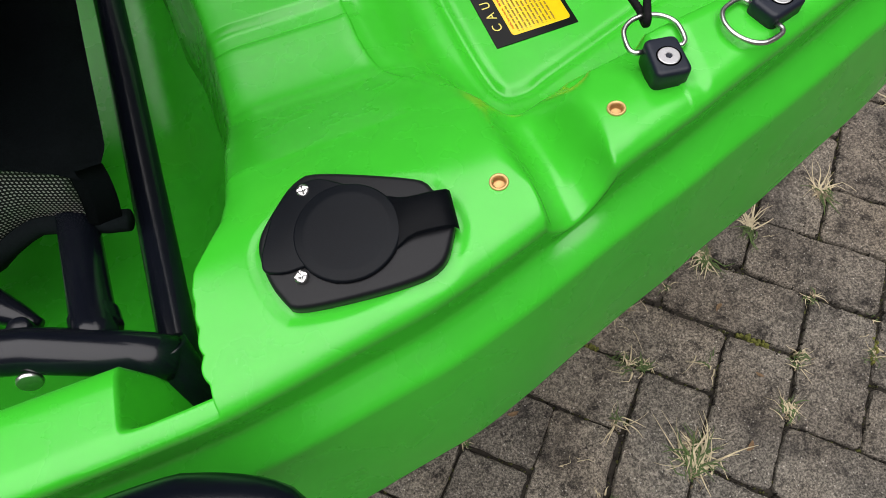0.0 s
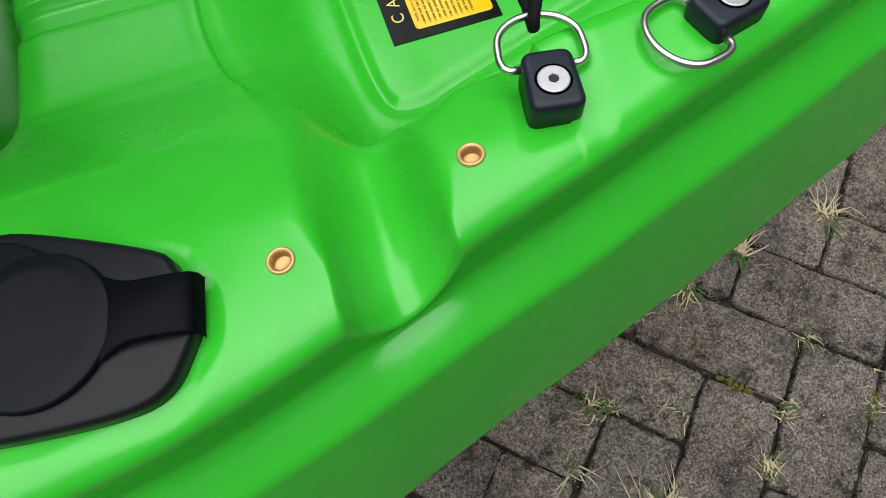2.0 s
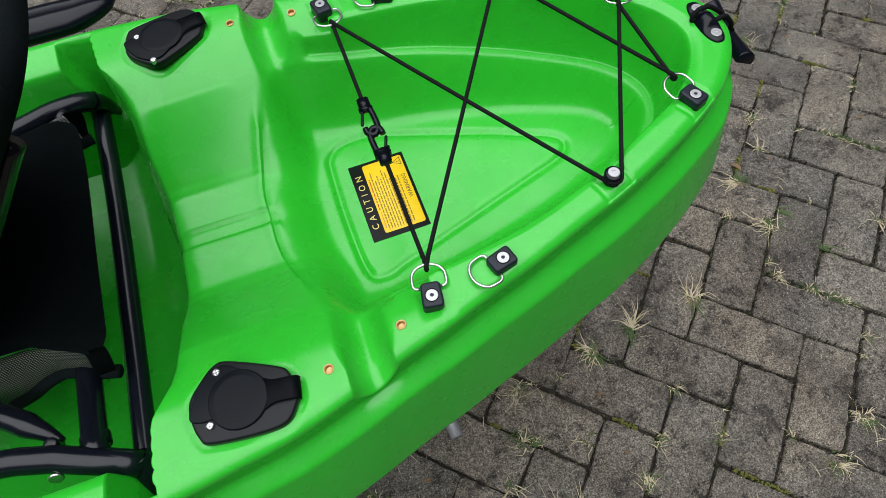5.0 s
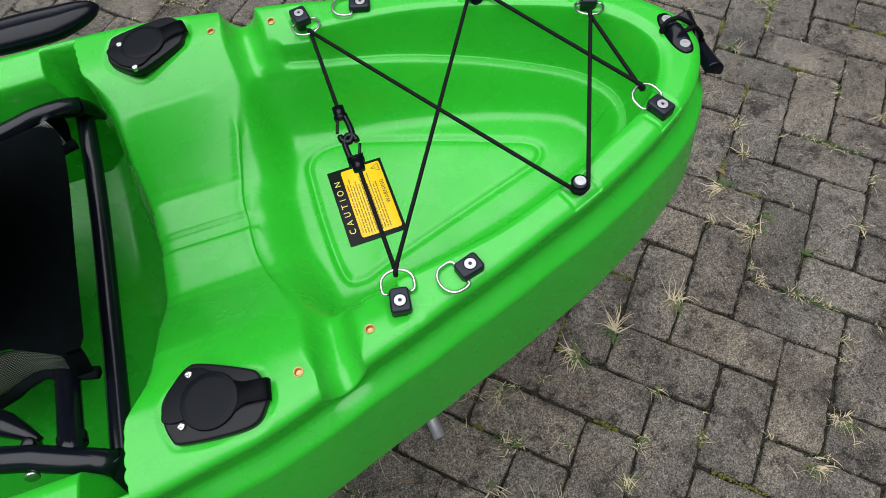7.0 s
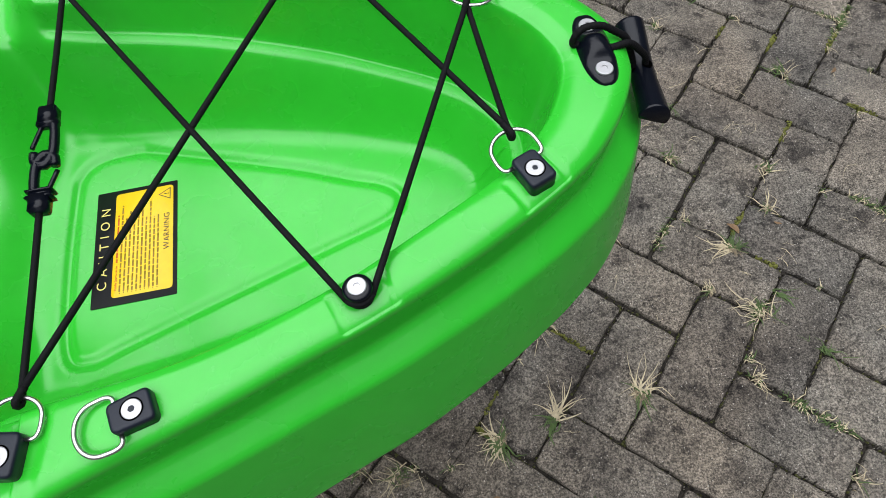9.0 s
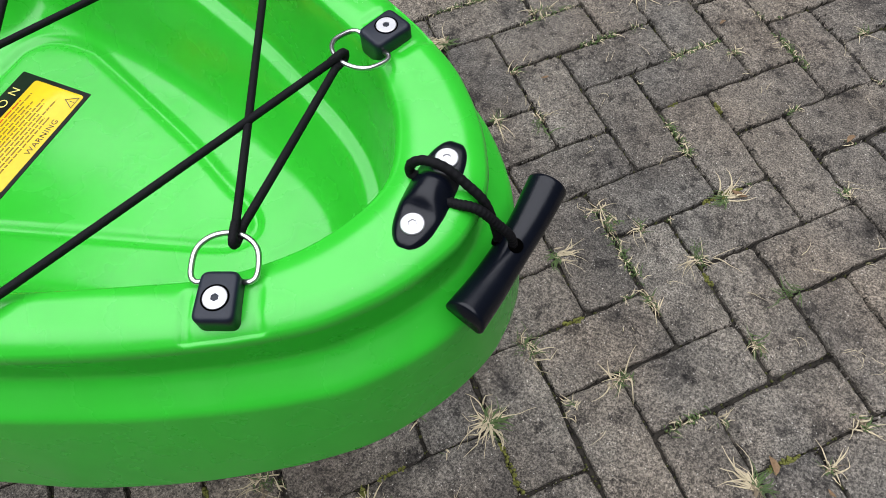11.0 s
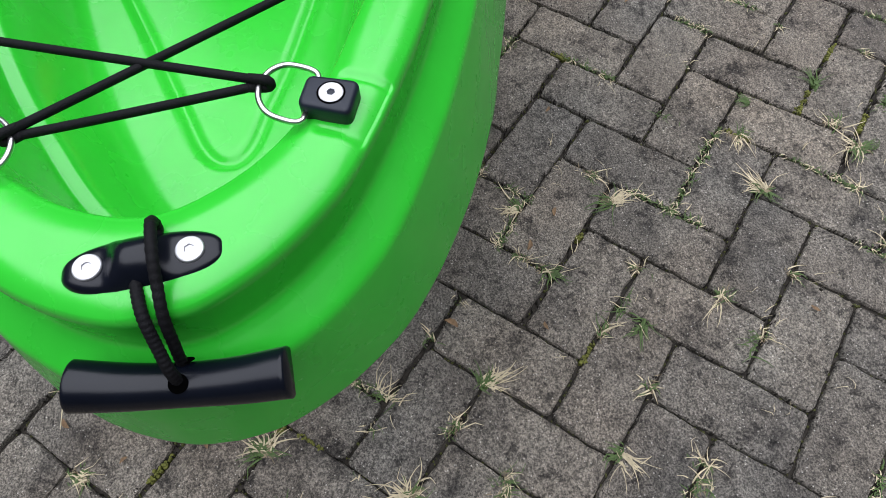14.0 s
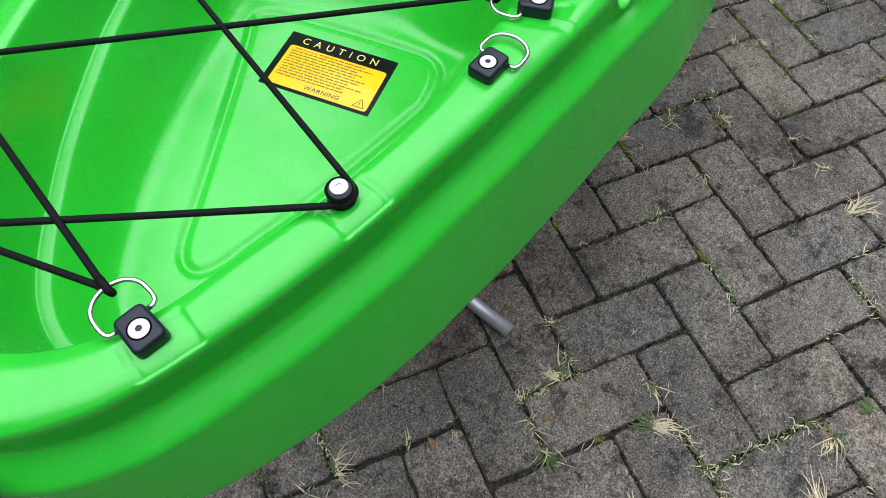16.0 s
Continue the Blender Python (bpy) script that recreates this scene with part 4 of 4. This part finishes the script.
for s in (-1, 1):
    seat_tube("side_rail", [(-0.95, MID + s * 0.170, 0.600), (-0.65, MID + s * 0.190, 0.610), (-0.575, MID + s * 0.204, 0.612), (-0.545, MID + s * 0.215, 0.611), (-0.515, MID + s * 0.226, 0.604), (-0.498, MID + s * 0.232, 0.594)], 0.0125, "black bent side tube")
    seat_tube("foot", [(-0.500, MID + s * 0.226, 0.600), (-0.498, MID + s * 0.240, 0.582), (-0.497, MID + s * 0.254, 0.556), (-0.497, MID + s * 0.262, 0.530)], 0.0115)
    b = part("bolt", disc(0.0066, 0, 0.0022, 24, 0.0012), STEEL, seat, "domed steel bolt")
    b.matrix_local = Matrix.Translation((-0.566, MID + s * 0.2225, 0.6095)) @ Euler((-s * 1.25, 0, 0)).to_matrix().to_4x4()
    seat_tube("bracket", [(-0.70, MID + s * 0.10, 0.600), (-0.63, MID + s * 0.135, 0.602), (-0.585, MID + s * 0.168, 0.600), (-0.565, MID + s * 0.186, 0.596)], [0.012] * 30 + [0.012 - 0.0009 * k for k in range(10)])
    b = part("spacer", disc(0.0065, 0, 0.016, 24, 0.0014), TUBE, seat, "")
    b.matrix_local = Matrix.Translation((-0.570, MID + s * 0.190, 0.594))
seat_tube("rear_bar", [(-0.502, MID - 0.238, 0.572), (-0.503, MID - 0.1, 0.563), (-0.503, MID + 0.1, 0.559), (-0.503, MID + 0.238, 0.570)], 0.0112, "straight black cross tube")
seat_tube("cross_bar", [(-0.532, MID - 0.216, 0.606), (-0.540, MID - 0.135, 0.588), (-0.541, MID, 0.586), (-0.540, MID + 0.135, 0.588), (-0.532, MID + 0.216, 0.606)], 0.0120, "black cross tube under the cushion")
for s in (-1, 1):
    seat_tube("weld_collar", [(-0.5335, MID + s * 0.203, 0.5995), (-0.535, MID + s * 0.193, 0.598)], 0.0136)


def half_seat(x):
    return 0.128 - min(0.020, 0.40 * max(0.0, -0.514 - x))


bm = bmesh.new()
rows = []
for k in range(61):
    b = -1 + 2 * k / 60
    row = []
    tail = -0.498 - 0.010 * max(0.0, b) ** 3 - 0.04 * max(0.0, b - 0.8) ** 1.5 - 0.012 * max(0.0, (abs(b) - 0.86) / 0.14) ** 2
    for i in range(44):
        f = i / 43
        x = -0.90 + (tail + 0.90) * f
        round_x = 0.013 * max(0.0, (x - tail + 0.018) / 0.018) ** 2
        round_y = 0.009 * max(0.0, (abs(b) - 0.90) / 0.10) ** 2
        a = (half_seat(x) + 0.050 * (b > 0)) * b
        row.append((x, MID + a + 0.003 * math.sin(x * 40), 0.650 - round_x - round_y + 0.0025 * math.sin(x * 34 + 2 * b) * (1 - b * b)))
    rows.append(row)
grid(bm, rows)
bmesh.ops.solidify(bm, geom=bm.faces[:], thickness=0.016)
bmesh.ops.recalc_face_normals(bm, faces=bm.faces[:])
part("cushion", bm, CLOTH, seat, "black neoprene seat cushion")


def backrest_panel():
    """Padded panel with round upper corners, leaning back over the saddle."""
    low, top_ = Vector((-0.640, MID, 0.672)), Vector((-0.404, MID, 0.945))
    up_, across_ = (top_ - low).normalized(), Vector((0, 1, 0))
    n = across_.cross(up_)
    if n.z < 0:
        n = -n
    length = (top_ - low).length
    outline = rounded([(-0.112, 0.0), (0.112, 0.0), (0.108, length), (-0.108, length)], 0.045, 8)
    m = Matrix((across_, up_, n)).transposed().to_4x4()
    m.translation = low
    bm = slab(outline, -0.012, 0.010, 0.009, 4, None, 0.004)
    bm.transform(m)
    return bm, m, length


bm, lean, reach = backrest_panel()
part("backrest", bm, CLOTH, seat, "black padded backrest leaning over the deck")
for s in (-1, 1):
    seat_tube("back_frame", [tuple(lean @ Vector((s * 0.118, -0.02, -0.020))), tuple(lean @ Vector((s * 0.108, reach * 0.35, -0.019))), tuple(lean @ Vector((s * 0.085, reach * 0.75, -0.019)))], 0.0085)
bm = slab(rounded([(-0.085, 0.03), (0.085, 0.03), (0.080, reach - 0.06), (-0.080, reach - 0.06)], 0.02, 5), 0.0132, 0.0155, 0.001, 2)
bm.transform(lean)
part("backrest_mesh", bm, MESH, seat, "woven mesh inset of the backrest")


def hem(x):
    """Height of the lower edge of the side panels."""
    return 0.588 - 0.42 * max(0.0, -0.545 - x) * min(1.0, (-0.545 - x) / 0.06)


for s in (-1, 1):
    for nm, x0, x1, mat, lab in (("mesh_side", -0.90, -0.518, MESH, "grey and black woven mesh side panel"), ("end_panel", -0.520, -0.500, CLOTH, "")):
        rows = []
        for k in range(30):
            x = x0 + (x1 - x0) * k / 29
            lo = hem(x)
            rows.append([(x - (0.014 * f ** 1.6 if nm == "end_panel" else 0), MID + s * (half_seat(x) + 0.025 * (s + 1) - 0.002 * (1 - f) + 0.002 * (nm == "end_panel") + 0.004 * math.sin(f * 3.0)), 0.640 + (lo - 0.640) * f) for f in np.linspace(0, 1, 8)])
        bm = bmesh.new()
        grid(bm, rows)
        bmesh.ops.solidify(bm, geom=bm.faces[:], thickness=0.003)
        bmesh.ops.recalc_face_normals(bm, faces=bm.faces[:])
        part(nm, bm, mat, seat, lab)
    part("binding", tube([(x, MID + s * (half_seat(x) + 0.025 * (s + 1) + 0.003), hem(x) - 0.001) for x in np.linspace(-0.90, -0.510, 30)], 0.0070, 12), CLOTH, seat, "black fabric edge binding")

# ---- the stand ----
stand = thing("kayak_stand", "galvanised steel tube stand under the hull", "stand")
for pts in ([(-0.186, -0.172, 0.012), (-0.20, 0.0, 0.012)], [(-0.226, 0.222, 0.012), (-0.30, 0.0, 0.012)]):
    part("foot_tube", tube(pts, 0.0115, 16), GALV, stand)
part("foot_tie", tube([(-0.20, 0.0, 0.012), (-0.30, 0.0, 0.012)], 0.0115, 16), GALV, stand)
for x, y in ((-0.20, 0.0), (-0.30, 0.0)):
    part("upright", tube([(x, y, 0.012), (x, y, 0.325)], 0.0115, 16), GALV, stand)
part("cross_head", tube([(-0.25, -0.13, 0.322), (-0.25, 0.13, 0.322)], 0.014, 16), GALV, stand)
part("fore_leg", tube([(-1.7, 0, 0.0), (-1.7, 0, 0.35)], 0.014, 16), GALV, stand)
part("head_tie", tube([(-0.30, 0.0, 0.31), (-0.20, 0.0, 0.31)], 0.0115, 16), GALV, stand)
part("ground_tie", tube([(-1.7, 0, 0.012), (-0.30, 0.0, 0.012)], 0.0115, 16), GALV, stand)

# ---- ground and paving ----
bm = bmesh.new()
bm.faces.new([bm.verts.new((x, y, -0.0095)) for x, y in ((-300, -300), (300, -300), (300, 300), (-300, 300))])
ground = tagged(part("ground", bm, SOIL, None), "dark soil and grit between and beyond the pavers", "ground", kind="structure")
pavement = thing("pavement", "weathered grey concrete pavers laid in herringbone", "pavement", kind="structure")
U, V = Vector((0.06955, 0.07328)), Vector((0.07015, -0.06989))
U, V = U.normalized() * 0.1005, V.normalized() * 0.0995
O = Vector((-0.0651, 0.4880))
rng = random.Random(11)


def paver_mesh(seed):
    r = random.Random(seed)
    pts = []
    L, W = 0.0980, 0.0475
    wob = Vector((0, 0))
    for a, c, n in (((-L, -W), (L, -W), 26), ((L, -W), (L, W), 13), ((L, W), (-L, W), 26), ((-L, W), (-L, -W), 13)):
        for i in range(n):
            t = i / n
            k = 0.0025 if i == 0 else 0
            wob = wob * 0.72 + Vector((r.gauss(0, 0.00062), r.gauss(0, 0.00062)))
            pts.append((a[0] + (c[0] - a[0]) * t - math.copysign(k, a[0]) * (i == 0) + wob.x, a[1] + (c[1] - a[1]) * t - math.copysign(k, a[1]) * (i == 0) + wob.y))
    bm = bmesh.new()
    rows = [[(x, y, -0.03) for x, y in pts], [(x, y, -0.0045) for x, y in pts], [(x * (1 - 0.0018 / 0.1) + r.gauss(0, 0.0007), y * (1 - 0.0018 / 0.05) + r.gauss(0, 0.0007), -0.0010 + r.uniform(-1, 1) * 0.0006) for x, y in pts], [(x * (1 - 0.007 / 0.1), y * (1 - 0.007 / 0.05), r.uniform(-1, 1) * 0.0004) for x, y in pts]]
    vs = grid(bm, rows, close=True)
    bm.faces.new(vs[-1])
    bmesh.ops.recalc_face_normals(bm, faces=bm.faces[:])
    me = bpy.data.meshes.new("paver")
    bm.to_mesh(me)
    bm.free()
    me.materials.append(PAVER)
    return me


def plain_paver():
    """A block of few faces with a chamfered rim, for the paving further off."""
    bm = bmesh.new()
    rows = [[(x * (0.0980 - d), y * (0.0475 - d), z) for x, y in ((-1, -1), (1, -1), (1, 1), (-1, 1))] for d, z in ((0, -0.03), (0, -0.0035), (0.003, 0.0))]
    vs = grid(bm, rows, close=True)
    bm.faces.new(vs[-1])
    me = bpy.data.meshes.new("paver")
    bm.to_mesh(me)
    bm.free()
    return me


PM = [paver_mesh(k) for k in range(10)]
PLAIN = plain_paver()
slots = []
for i in range(-60, 61):
    for j in range(-60, 61):
        d = (i - j) % 4
        if d == 0:
            slots.append((i + 1.0, j + 0.5, U))
        elif d == 3:
            slots.append((i + 0.5, j + 1.0, V))
near, rest = [], []
for u, v, way in slots:
    p = O + U * u + V * v
    inside = -1.35 < p.x < 1.25 and -0.95 < p.y < 1.35
    dist = max(abs(p.x - 0.0) / 1.3, abs(p.y - 0.25) / 1.15)
    if inside and not (abs(p.y) < 0.12 and p.x < -0.05):
        near.append((dist, p, way))
    elif p.length < 5.5:
        rest.append((p, way))
near.sort(key=lambda e: e[0])
rest += [(p, w) for _, p, w in near[300:]]
for _, p, way in near[:300]:
    ob = new("paver", rng.choice(PM))
    ob.parent = pavement
    flip = math.pi * rng.randrange(2)
    ob.matrix_local = Matrix.Translation((p.x + rng.uniform(-1, 1) * 0.0015, p.y + rng.uniform(-1, 1) * 0.0015, rng.uniform(-0.0022, 0.0012))) @ Euler((rng.uniform(-1, 1) * 0.009, rng.uniform(-1, 1) * 0.006, math.atan2(way.y, way.x) + rng.uniform(-1, 1) * 0.012 + flip)).to_matrix().to_4x4()
vv, ff = [], []
for p, way in rest:
    me = rng.choice(PM) if abs(p.x) < 1.5 and abs(p.y - 0.2) < 1.4 else PLAIN
    m = Matrix.Translation((p.x, p.y, rng.uniform(-0.002, 0.001))) @ Euler((0, 0, math.atan2(way.y, way.x) + rng.uniform(-1, 1) * 0.01)).to_matrix().to_4x4()
    n0 = len(vv)
    vv += [tuple(m @ q.co) for q in me.vertices]
    ff += [tuple(n0 + k for k in q.vertices) for q in me.polygons]
me = bpy.data.meshes.new("far_pavers")
me.from_pydata(vv, [], ff)
me.materials.append(PAVER)
far = new("far_pavers", me)
far.parent = pavement
tagged(far, "more of the same pavers further off", kind="stuff")

# ---- grass, moss and grit in the joints ----
TUFTS = [(-0.05, -0.35), (-0.17, 0.47), (-0.14, 0.72), (0.34, -0.08), (0.57, 0.13), (0.11, -0.11), (0.21, 0.07), (-0.19, 0.91), (-0.67, 0.70), (-0.066, -0.378)]
TUFTS += [(0.13, 0.15), (-0.23, 0.45), (-0.25, 0.72), (0.0, 0.87), (0.27, 0.45), (0.02, 0.58), (-0.24, 0.89), (0.04, 0.39), (0.53, 0.33), (0.71, 0.72), (-0.29, -0.15), (0.51, -0.39), (-0.05, -0.13), (0.41, -0.44), (0.22, 0.19), (0.17, 0.99), (0.36, 0.20), (0.57, 0.01)]
GREEN_TUFTS = [(0.07, 0.06), (-0.07, 0.34), (-0.27, 1.0), (0.21, 0.36), (0.04, 0.45), (0.01, 0.43), (0.08, 0.20), (-0.86, 0.55), (-0.32, 0.61), (0.43, 0.57), (0.81, 0.48), (0.11, -0.11), (0.21, 0.07), (-0.19, 0.91), (0.10, 0.60), (-0.19, 0.32), (-0.33, 0.90), (-0.32, 0.77), (0.42, 0.44), (0.57, 0.44), (0.64, -0.07), (0.20, -0.09), (0.61, 0.04), (0.22, 0.19), (0.57, 0.01), (-0.060, -0.370)]
SMALL_TUFTS = [(0.32, 0.46), (0.03, -0.26), (0.13, 0.43), (0.0, 0.14), (-0.07, 0.06), (-0.75, 0.64), (-0.76, 0.36), (-0.27, 0.28), (-0.80, 0.45), (0.37, 0.34), (0.31, 0.14), (-0.19, -0.37), (-0.13, -0.28), (0.61, 0.65), (0.52, -0.06), (-0.10, -0.11), (-0.08, -0.22), (0.10, -0.35), (0.60, -0.26), (0.25, -0.33)]


seen_slots = [q for q in slots if -1.35 < (O + U * q[0] + V * q[1]).x < 1.25 and -0.95 < (O + U * q[0] + V * q[1]).y < 1.35]


def joint_point():
    """A random place on a joint."""
    u, v, way = rng.choice(seen_slots)
    other = V if way is U else U
    s, t = rng.choice([(1, None), (-1, None), (None, 1), (None, -1)]), rng.uniform(-1, 1)
    c = O + U * u + V * v
    if s[0] is not None:
        return c + way * t + other * 0.5 * s[0]
    return c + way * s[1] + other * 0.5 * t


def blades(places, count, length, width, lie, seed):
    """Bent blades in loose, lopsided tufts."""
    r = random.Random(seed)
    v, f = [], []
    for p, k, *toward in places:
        lean, loose_ = toward[0] if toward else r.uniform(0, math.tau), r.uniform(0.5, 1.8)
        bushy = k > 1.15
        if bushy:
            loose_ *= 0.55
        along = r.choice((U, V)).normalized()
        for _ in range(max(2, int(count * k * r.uniform(0.6, 1.3)))):
            a = lean + r.gauss(0, 1) * loose_
            ln = length * k ** 0.6 * r.choice((0.25, 0.4, 0.55, 0.7, 0.85, 1.0, 1.35))
            up_ = r.uniform(0.02, 1.0) ** 1.6 * lie
            s_ = r.gauss(0, 0.010) * k * (0.3 if bushy else 1)
            x, y = p[0] + along.x * s_ + r.gauss(0, 0.003), p[1] + along.y * s_ + r.gauss(0, 0.003)
            wd = width * r.uniform(0.5, 1.3) * (1.35 if bushy else 1)
            turn, kink = r.uniform(-1.1, 1.1), r.choice((0.0, 0.0, r.uniform(-1.2, 1.2)))
            q = Vector((x, y, -0.004))
            n0 = len(v)
            for i in range(6):
                t = i / 5
                d = Vector((math.cos(a), math.sin(a), 0))
                n = Vector((-d.y, d.x, r.uniform(-0.3, 0.3))) * wd * (1 - 0.8 * t)
                v += [tuple(q - n), tuple(q + n)]
                q = q + (d + Vector((0, 0, up_ * (1.5 - 2.6 * t)))) * ln / 5
                q.z = max(q.z, 0.0012)
                a += turn / 5 + (kink if i == 2 else 0)
            f += [(n0 + 2 * i, n0 + 2 * i + 1, n0 + 2 * i + 3, n0 + 2 * i + 2) for i in range(5)]
    me = bpy.data.meshes.new("blades")
    me.from_pydata(v, [], f)
    return me


spots = [(q, rng.uniform(1.3, 1.7) if k < 10 else rng.uniform(0.8, 1.2)) for k, q in enumerate(TUFTS)] + [(q, rng.uniform(0.4, 0.7)) for q in SMALL_TUFTS]
spots[9] = (TUFTS[9], 2.6, 0.85)
green_spots = [(q, rng.uniform(1.0, 1.5)) for q in GREEN_TUFTS]
green_spots[-1] = (GREEN_TUFTS[-1], 1.9, 0.85)
for _ in range(85):
    u, v, way = rng.choice(seen_slots)
    other = V if way is U else U
    c, side_ = O + U * u + V * v, rng.choice((-0.5, 0.5))
    t0 = rng.uniform(-1, 0.6)
    for k in range(rng.randrange(6, 26)):
        q = c + way * min(1.0, t0 + k * 0.05) + other * side_
        green_spots.append(((q.x + rng.gauss(0, 0.0015), q.y + rng.gauss(0, 0.0015)), rng.uniform(0.12, 0.34)))
for _ in range(260):
    q = joint_point()
    spots.append(((q.x, q.y), rng.choice((0.18, 0.25, 0.3, 0.4, 0.6))))
for nm, cnt, ln, wd, lie, seed, mat, lab in (("dry_grass", 18, 0.036, 0.00120, 0.50, 5, DRY_GRASS, "dry straw-coloured grass in the joints"), ("green_grass", 17, 0.023, 0.0013, 0.7, 6, LIVE_GRASS, "small green grass tufts in the joints")):
    me = blades(spots + (green_spots if nm == "green_grass" else green_spots[::3]), cnt, ln, wd, lie, seed)
    me.materials.append(mat)
    tagged(new(nm, me), lab, "grass", kind="stuff")
mat_spots = [q for q in spots if q[1] > 0.55]
me = blades(mat_spots, 34, 0.011, 0.0009, 0.35, 8)
me.materials.append(STRAW)
tagged(new("withered_grass", me), "short withered stems matted at the foot of the tufts", "grass", kind="stuff")
loose = []
for _ in range(280):
    loose.append(((rng.uniform(-1.3, 1.2), rng.uniform(-0.9, 1.3)), 0.9))
me = blades(loose, 1, 0.03, 0.0007, 0.02, 9)
for q in me.vertices:
    q.co.z += 0.004
me.materials.append(DRY_GRASS)
tagged(new("loose_straw", me), "loose dry straws lying on the pavers", "straw", kind="stuff")


LEAF = material("dry_leaf", (0.17, 0.105, 0.055), 0.8, vary=0.4, scale=40, fine=300)
v, f = [], []
r = random.Random(21)
for _ in range(46):
    x, y, a, s_ = r.uniform(-1.2, 1.2), r.uniform(-0.9, 1.3), r.uniform(0, math.tau), r.uniform(0.006, 0.013)
    n0 = len(v)
    for i in range(5):
        t = i / 4
        w = s_ * 0.42 * math.sin(math.pi * min(0.97, max(0.05, t))) ** 0.8
        c, s2 = math.cos(a + 0.5 * t), math.sin(a + 0.5 * t)
        q = (x + c * s_ * 2 * t, y + s2 * s_ * 2 * t)
        h = 0.003 + 0.35 * s_ * t * (1 - t)
        v += [(q[0] - s2 * w, q[1] + c * w, h + 0.25 * w), (q[0], q[1], h - 0.1 * w), (q[0] + s2 * w, q[1] - c * w, h + 0.3 * w)]
    f += [(n0 + 3 * i + k, n0 + 3 * i + k + 1, n0 + 3 * i + k + 4, n0 + 3 * i + k + 3) for i in range(4) for k in (0, 1)]
me = bpy.data.meshes.new("leaf_litter")
me.from_pydata(v, [], f)
me.materials.append(LEAF)
tagged(new("leaf_litter", me), "small curled brown leaves lying on the pavers", "leaves", kind="stuff")


def crumbs(name, count, small, large, spread, mat, lab, cat, lift=0.0):
    """Small uneven lumps along the joints."""
    v, f = [], []
    for _ in range(count):
        q = joint_point() + Vector((rng.gauss(0, spread), rng.gauss(0, spread)))
        s_ = rng.uniform(small, large)
        n0 = len(v)
        v += [(q.x + s_ * math.cos(k * 1.0472) * rng.uniform(0.6, 1.25), q.y + s_ * math.sin(k * 1.0472) * rng.uniform(0.6, 1.25), -0.011) for k in range(6)]
        v += [(q.x + s_ * 0.55 * math.cos(k * 1.0472) * rng.uniform(0.6, 1.25), q.y + s_ * 0.55 * math.sin(k * 1.0472) * rng.uniform(0.6, 1.25), -0.0082 + lift + s_ * rng.uniform(0.3, 0.9)) for k in range(6)]
        f += [(n0 + k, n0 + (k + 1) % 6, n0 + 6 + (k + 1) % 6, n0 + 6 + k) for k in range(6)] + [tuple(n0 + 6 + k for k in range(6))]
    me = bpy.data.meshes.new(name)
    me.from_pydata(v, [], f)
    me.materials.append(mat)
    tagged(new(name, me), lab, cat, kind="stuff")


crumbs("pale_chips", 90, 0.0016, 0.0042, 0.045, PEBBLE, "small pale stone chips lying on the pavers", "stones", 0.0062)
crumbs("moss", 9000, 0.0010, 0.0034, 0.0016, MOSS, "dark green moss cushions in the joints", "moss")
crumbs("joint_debris", 9000, 0.0008, 0.0026, 0.0018, SOIL, "dark crumbs of soil filling the joints", "soil")
crumbs("grit", 2200, 0.0006, 0.0018, 0.0040, PEBBLE, "pale grit scattered along the joints", "grit", 0.003)
crumbs("edge_soil", 12000, 0.0007, 0.0022, 0.0050, SOIL, "dark soil crumbs strewn over the edges of the pavers", "soil", 0.0088)


def moss_cushions(strips, seed):
    """Low domes of moss crowded along short stretches of joint."""
    r = random.Random(seed)
    v, f = [], []
    for _ in range(strips):
        u, w, way = r.choice(seen_slots)
        other = V if way is U else U
        c, edge, t0, run_ = O + U * u + V * w, r.choice((-0.5, 0.5)), r.uniform(-1, 0.7), r.uniform(0.1, 0.7)
        for _ in range(int(90 * run_) + 8):
            q = c + way * min(1.0, t0 + run_ * r.random()) + other * edge + Vector((r.gauss(0, 0.0022), r.gauss(0, 0.0022)))
            s_, h = r.uniform(0.0012, 0.0036), r.uniform(-0.003, 0.0025)
            n0 = len(v)
            for rad, up_ in ((1.0, -0.008), (0.85, h - s_ * 0.35), (0.45, h)):
                v += [(q.x + s_ * rad * math.cos(k * 1.0472) * r.uniform(0.7, 1.2), q.y + s_ * rad * math.sin(k * 1.0472) * r.uniform(0.7, 1.2), up_) for k in range(6)]
            f += [(n0 + 6 * i + k, n0 + 6 * i + (k + 1) % 6, n0 + 6 * i + 6 + (k + 1) % 6, n0 + 6 * i + 6 + k) for i in (0, 1) for k in range(6)] + [tuple(n0 + 12 + k for k in range(6))]
    me = bpy.data.meshes.new("moss_cushions")
    me.from_pydata(v, [], f)
    me.materials.append(CUSHION)
    tagged(new("moss_cushions", me), "yellow-green moss cushions along some joints", "moss", kind="stuff")


moss_cushions(110, 31)
